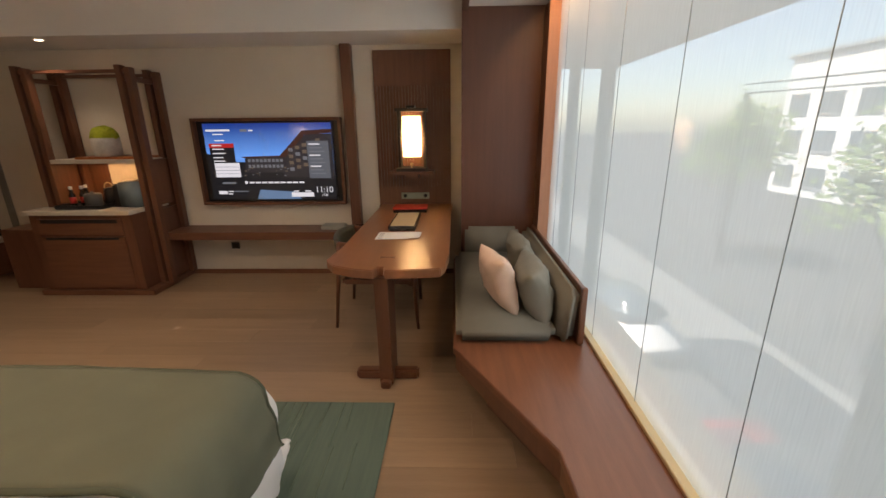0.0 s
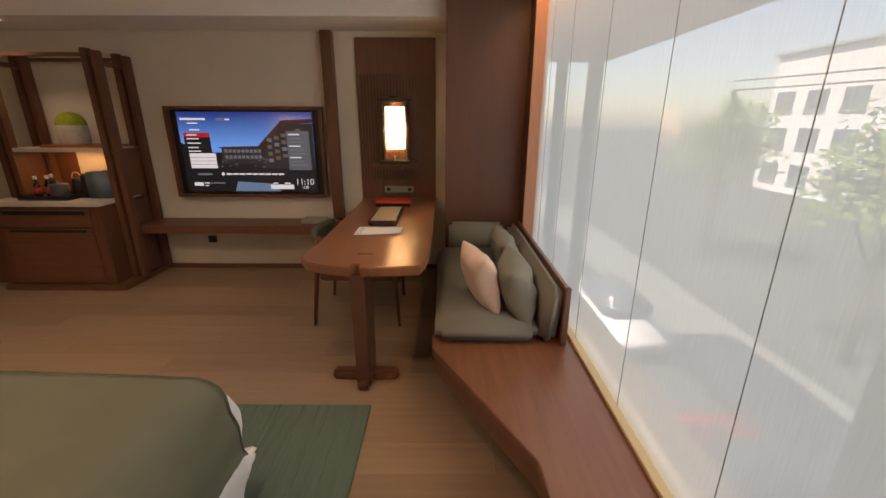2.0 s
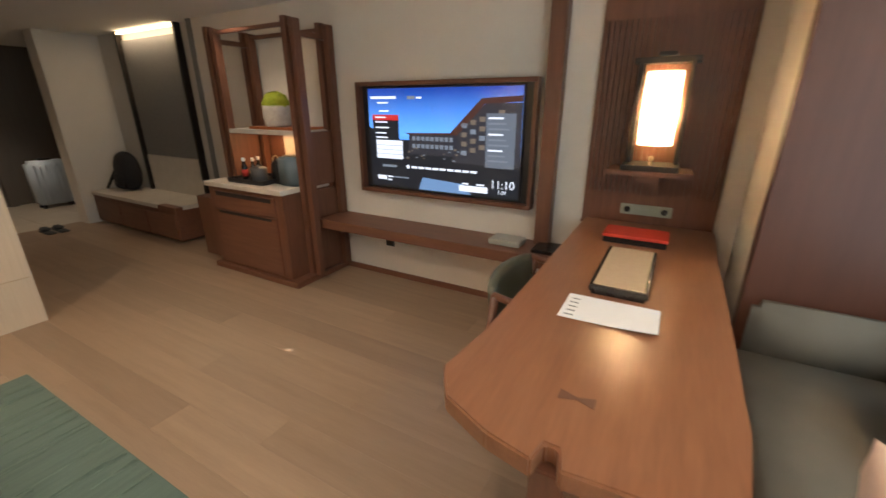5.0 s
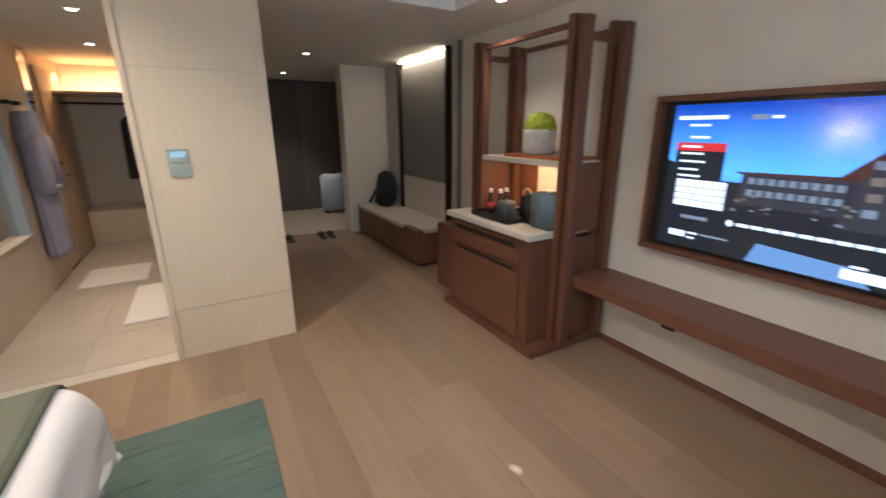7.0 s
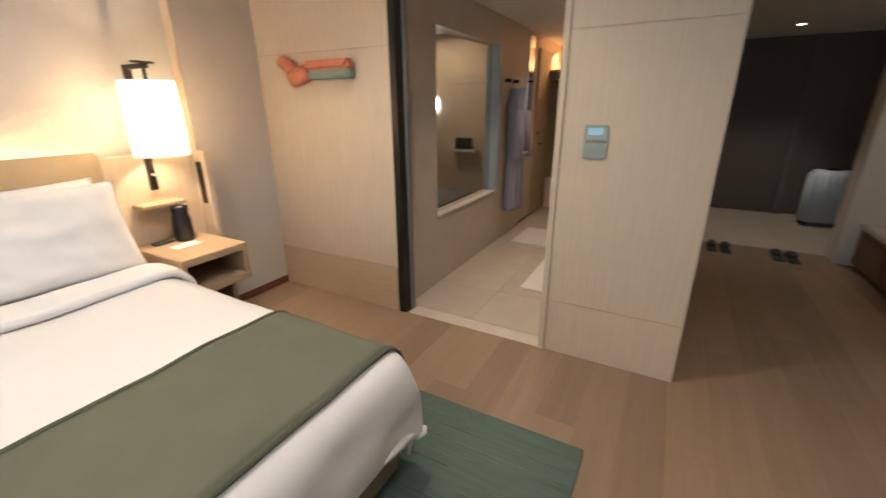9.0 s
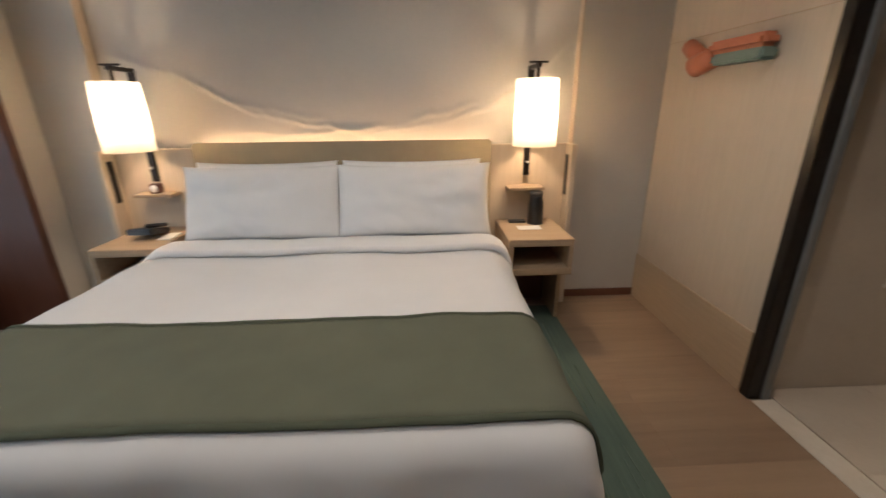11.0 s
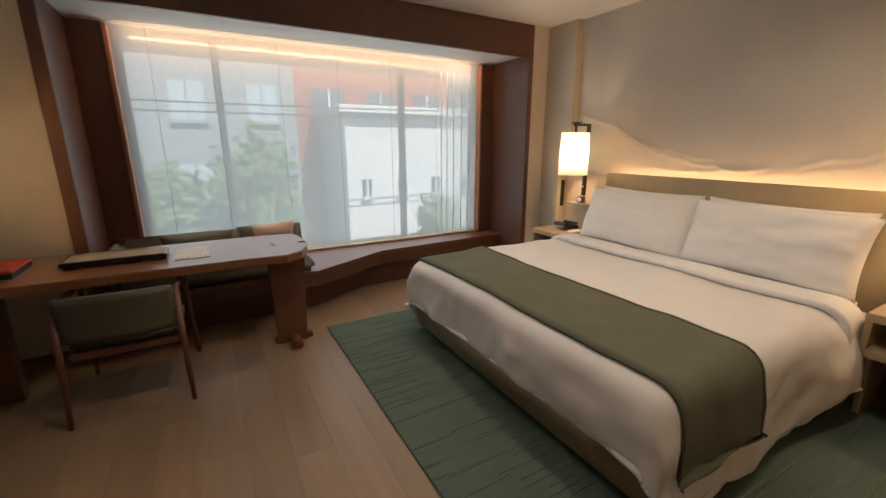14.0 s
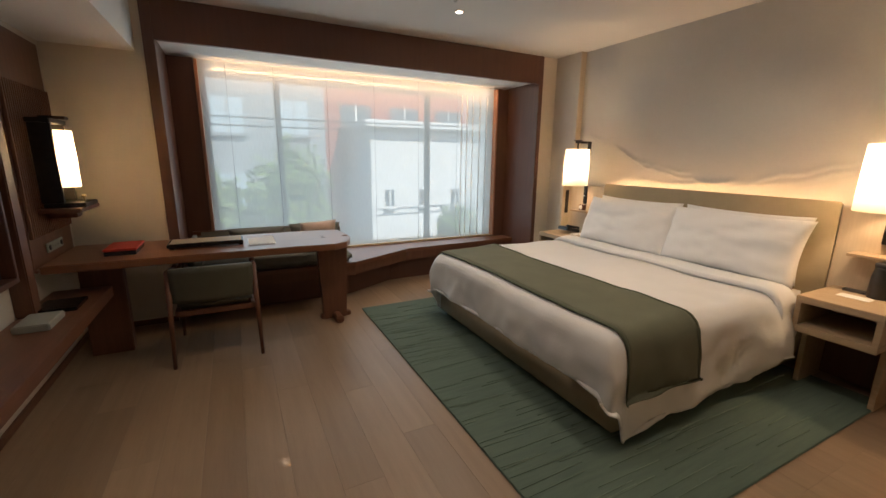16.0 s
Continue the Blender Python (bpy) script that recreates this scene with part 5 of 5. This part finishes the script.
def hem(xc, yc):
    """How far the duvet falls: short at the foot, nearly to the floor along the sides."""
    side, end = max(0.0, -2.70 - xc, xc + 0.76), max(0.0, yc - 1.49)
    k = side / (side + end) if side + end > 0 else 0.0
    k = min(1.0, max(0.0, (k - 0.55) / 0.40))
    k = k * k * (3 - 2 * k)
    along = min(1.0, max(0.0, (yc - 0.12) / 0.25))
    long_fall = 0.44 + 0.13 * along + 0.045 * min(1.0, max(0.0, (yc - 1.15) / 0.35)) + 0.035 * noise.noise((yc * 2.4, 3.0, 1.0))
    return (0.405 + 0.02 * noise.noise((xc * 2.5, 1.0, 5.0))) * (1 - k) + long_fall * k


duv = thing("duvet", -1.80, 0.7, 0.585, "white cotton duvet folded back below the pillows", "duvet")
xs = steps(-3.48, 0.02, 130)
cover = drape(-2.80, -0.66, 0, 1.585, 0.635, xs, steps(0.05, 2.25, 84), hem, 0.10, 0.0, 0.016)
for v in cover.verts:
    if v.co.x < -2.76 and v.co.y < 0.50:
        v.co.x -= 0.09 * (1 - v.co.y / 0.50) * min(1.0, (0.635 - v.co.z) / 0.2)
thick(part("cover", cover, LINEN, duv), 0.014)
bm = drape(-2.82, -0.72, 0, 9, 0.655, steps(-3.18, -0.42, 80), steps(-0.06, 0.16, 10), lambda x, y: 0.34, 0.10, 0.012, 0.010, foot=False)
for v in bm.verts:
    v.co.z += 0.014 * math.sin(math.pi * min(1, max(0, (v.co.y + 0.06) / 0.22)))
thick(part("folded_edge", bm, PILLOWCASE, duv), 0.035)
thr = thing("bed_throw", -1.80, 1.2, 0.64, "olive green wool throw across the bed's foot", "throw")


def throw_hem(xc, yc):
    return 0.40 if xc < -1.8 else 0.40


thick(part("cloth", drape(-2.80, -0.66, 0, 1.585, 0.635, steps(-3.40, -0.20, 90), steps(0.965, 1.52, 22), throw_hem, 0.10, 0.018, 0.016), THROW, thr), 0.008)
for y0, y1 in ((0.95, 0.967), (1.518, 1.537)):
    thick(part("binding", drape(-2.80, -0.66, 0, 1.585, 0.635, steps(-3.40, -0.20, 90), steps(y0, y1, 2), throw_hem, 0.10, 0.021, 0.016), THROWEDGE, thr), 0.010)


def pillow(xc, yb, lean, seed, w, h, label):
    m = Matrix.Translation((xc, yb, 0.635 + 0.5 * h * math.cos(radians(lean)))) @ Euler((radians(90 + lean), 0, 0)).to_matrix().to_4x4()
    return single("pillow", cushion(m, w, h, 0.23, 34, 24, 0.10, seed, 0.012), PILLOWCASE, label, "pillow", "bed pillows")


for k, xc in enumerate((-1.31, -2.27)):
    pillow(xc + 0.01, -0.33, 14, 31 + k, 0.93, 0.50, "white pillow behind against the headboard")
    pillow(xc, -0.20, 20, 41 + 5 * k, 1.01, 0.50, "plump white pillow leaning in front")


def nightstand(x0, x1, label):
    th = thing("nightstand", (x0 + x1) / 2, -0.2, 0, label, "nightstand", "nightstands")
    part("top", box(x0, x1, -0.49, 0.03, 0.615, 0.66, 0.004), OAK, th)
    part("bottom_shelf", box(x0, x1, -0.49, 0.03, 0.42, 0.465, 0.004), OAK, th)
    for xa in (x0, x1 - 0.03):
        part("side", box(xa, xa + 0.03, -0.49, 0.025, 0.465, 0.615, 0.002), OAK, th)
        part("leg_panel", box(xa, xa + 0.03, -0.49, -0.16, 0.0, 0.42, 0.002), OAK, th)
    part("back", box(x0 + 0.03, x1 - 0.03, -0.485, -0.46, 0.02, 0.615, 0.001), PORTAL, th, "dark back")


nightstand(-3.275, -2.86, "oak nightstand with open shelf and dark flask on top")
nightstand(-0.73, -0.315, "oak nightstand with open shelf and telephone on top")


def bedside_lamp(x, label):
    th = thing("bedside_lamp", x, -0.3, 0.98, label, "wall lamp", "bedside lamps")
    bm = lathe(x, -0.30, [(0.142, 1.205), (0.140, 1.207), (0.131, 1.608), (0.129, 1.61)], 36)
    fs = [f for f in bm.faces if len(f.verts) > 4]
    bmesh.ops.delete(bm, geom=fs, context="FACES_ONLY")
    part("shade", bm, SHADE, th, "glowing cream paper shade")
    part("wall_bar", box(x - 0.02, x + 0.02, -0.49, -0.465, 0.985, 1.70, 0.003), METAL, th)
    part("arm", box(x - 0.014, x + 0.014, -0.49, -0.27, 1.675, 1.70, 0.003), METAL, th)
    part("stem", tube((x, -0.30, 1.59), (x, -0.30, 1.71), 0.011, seg=10), METAL, th)
    part("cross_key", box(x - 0.06, x + 0.06, -0.31, -0.29, 1.70, 1.712, 0.003), METAL, th)
    part("switch_knob", tube((x, -0.465, 1.08), (x, -0.445, 1.08), 0.008, seg=10), STEEL, th)


bedside_lamp(-3.065, "glowing cylinder wall lamp beside the bed with bronze arm")
bedside_lamp(-0.50, "glowing cylinder wall lamp near the window with bronze arm")
fl = thing("flask", -3.12, -0.38, 0.66, "matt black thermal flask on the nightstand", "flask")
part("body", lathe(-3.12, -0.36, [(0.05, 0.66), (0.055, 0.665), (0.052, 0.80), (0.044, 0.845), (0.046, 0.86)], 28), BLACK, fl)
part("lid", lathe(-3.12, -0.36, [(0.044, 0.858), (0.048, 0.865), (0.046, 0.885), (0.02, 0.89)], 28), BLACK, fl)
single("remote_control", box(-3.06, -2.94, -0.42, -0.37, 0.66, 0.676, 0.004), DARKGREY, "dark remote control on the nightstand", "remote control")
single("note_card", box(-3.13, -2.97, -0.29, -0.20, 0.66, 0.6625, 0), PAPER, "white note card on the nightstand", "card")
ph = thing("telephone", -0.52, -0.25, 0.66, "black desk telephone on the nightstand", "telephone")
bm = box(-0.61, -0.45, -0.33, -0.13, 0.66, 0.70, 0.008, turn=(12, 0, 0))
bmesh.ops.translate(bm, verts=bm.verts, vec=(0, 0, 0.022))
part("base", bm, BLACK, ph)
part("receiver", smooth(box(-0.605, -0.56, -0.34, -0.14, 0.725, 0.75, 0.01, turn=(12, 0, 0))), BLACK, ph)
part("keypad", box(-0.54, -0.47, -0.27, -0.18, 0.723, 0.727, 0.001, turn=(12, 0, 0)), DARKGREY, ph)
single("notepad", box(-0.70, -0.62, -0.30, -0.16, 0.66, 0.668, 0.001), PAPER, "white notepad beside the telephone", "notepad")
ck = thing("alarm_clock", -0.52, -0.42, 0.915, "small brown cube alarm clock on the ledge", "clock")
part("case", box(-0.552, -0.488, -0.455, -0.40, 0.915, 0.98, 0.005), PORTAL, ck)
part("dial", tube((-0.52, -0.401, 0.948), (-0.52, -0.397, 0.948), 0.025, seg=24), PAPER, ck)

# ---- bath wall: controls and ornament ----
sp = thing("control_panel", -3.99, 1.965, 1.21, "two stacked glass control panels on oak wall", "control panel")
part("thermostat", box(-3.999, -3.985, 1.905, 2.02, 1.297, 1.375, 0.003), GREENPLATE, sp)
part("display", box(-3.985, -3.983, 1.925, 2.0, 1.325, 1.36, 0), scr_m("thermostat_display", (0.35, 0.5, 0.5), 0.28), sp)
part("switch", box(-3.999, -3.985, 1.905, 2.02, 1.21, 1.288, 0.003), GREENPLATE, sp)
part("rocker", box(-3.985, -3.982, 1.93, 1.995, 1.235, 1.262, 0.001), GREENPLATE, sp)
art = thing("ceramic_ornament", -3.95, 0.1, 1.7, "terracotta and celadon ceramic tube ornament on the wall", "wall ornament")
part("tube_body", box(-3.996, -3.90, 0.02, 0.42, 1.70, 1.765, 0.02), ORANGE, art)
part("lower_band", box(-3.994, -3.905, 0.06, 0.42, 1.645, 1.70, 0.012), GREENGLAZE, art, "celadon green lower half")
part("elbow", tube((-3.95, 0.05, 1.70), (-3.93, -0.10, 1.655), 0.055, 0.06, 20), ORANGE, art)
# solid black plug paints the dark inside of the tube's open end
part("mouth_shade", tube((-3.93, -0.09, 1.665), (-3.92, -0.115, 1.655), 0.038, seg=20), BLACK, art)
part("branch", tube((-3.95, -0.09, 1.70), (-3.95, -0.21, 1.775), 0.05, 0.045, 18), ORANGE, art)

# ---- rug ----
rug = thing("rug", -1.75, 0.9, 0.0, "green wool rug with ribbed lines under the bed", "rug")
part("rug_body", box(-3.27, -0.24, -0.35, 2.18, 0.0, 0.012, 0.004), RUG, rug)
rr = random.Random(21)
bm = bmesh.new()
for _ in range(210):
    x = rr.uniform(-3.22, -0.30)
    a = rr.uniform(-0.30, 2.10)
    ln = rr.uniform(0.15, 0.7)
    tube((x, a, 0.0125), (x + rr.uniform(-0.01, 0.01), min(2.17, a + ln), 0.0125), 0.0035, seg=5, bm=bm)
tagged(part("ribs", bm, RUGLINE, rug), kind="stuff")

# ---- floor pieces ----
floor = bpy.data.objects["floor"]
rf = random.Random(7)
meshes = {}


def piece(name, x0, x1, y0, y1, material, gap=0.0005, z=0.0):
    key = (round(x1 - x0, 3), round(y1 - y0, 3), material.name)
    if key not in meshes:
        bm = bmesh.new()
        bmesh.ops.create_cube(bm, size=1)
        bmesh.ops.scale(bm, verts=bm.verts, vec=(x1 - x0 - gap, y1 - y0 - gap, 0.015))
        up = [e for e in bm.edges if all(v.co.z > 0 for v in e.verts)]
        bmesh.ops.bevel(bm, geom=up, offset=0.0005, segments=1, affect="EDGES")
        me = bpy.data.meshes.new(name)
        bm.to_mesh(me)
        bm.free()
        me.materials.append(material)
        meshes[key] = me
    ob = new(name, meshes[key])
    ob.location = ((x0 + x1) / 2, (y0 + y1) / 2, z - 0.0075)
    ob.parent = floor


W = 0.195
y = -0.62
while y < 4.5:
    y1 = min(y + W, 4.52)
    west = -7.05 if y >= 2.495 else -4.0
    x = west
    first = rf.choice((0.6, 1.0, 1.4, 1.8))
    while x < 0.92:
        ln = first or rf.choice((1.6, 1.8, 2.0))
        first = 0
        x1 = min(x + ln, 0.92)
        piece("plank", x, x1, y, y1, PLANK)
        x = x1
    y = y1
for i in range(4):
    for j in range(4):
        piece("tile", -9.03 + 0.495 * i, -9.03 + 0.495 * (i + 1), 2.50 + 0.52 * j, 2.50 + 0.52 * (j + 1), HALLSTONE, 0.003)
for i in range(8):
    for j in range(3):
        piece("tile", -8.45 + 0.54 * i, -8.45 + 0.54 * (i + 1), 0.68 + 0.54 * j, 0.68 + 0.54 * (j + 1), BATHTILE, 0.003)
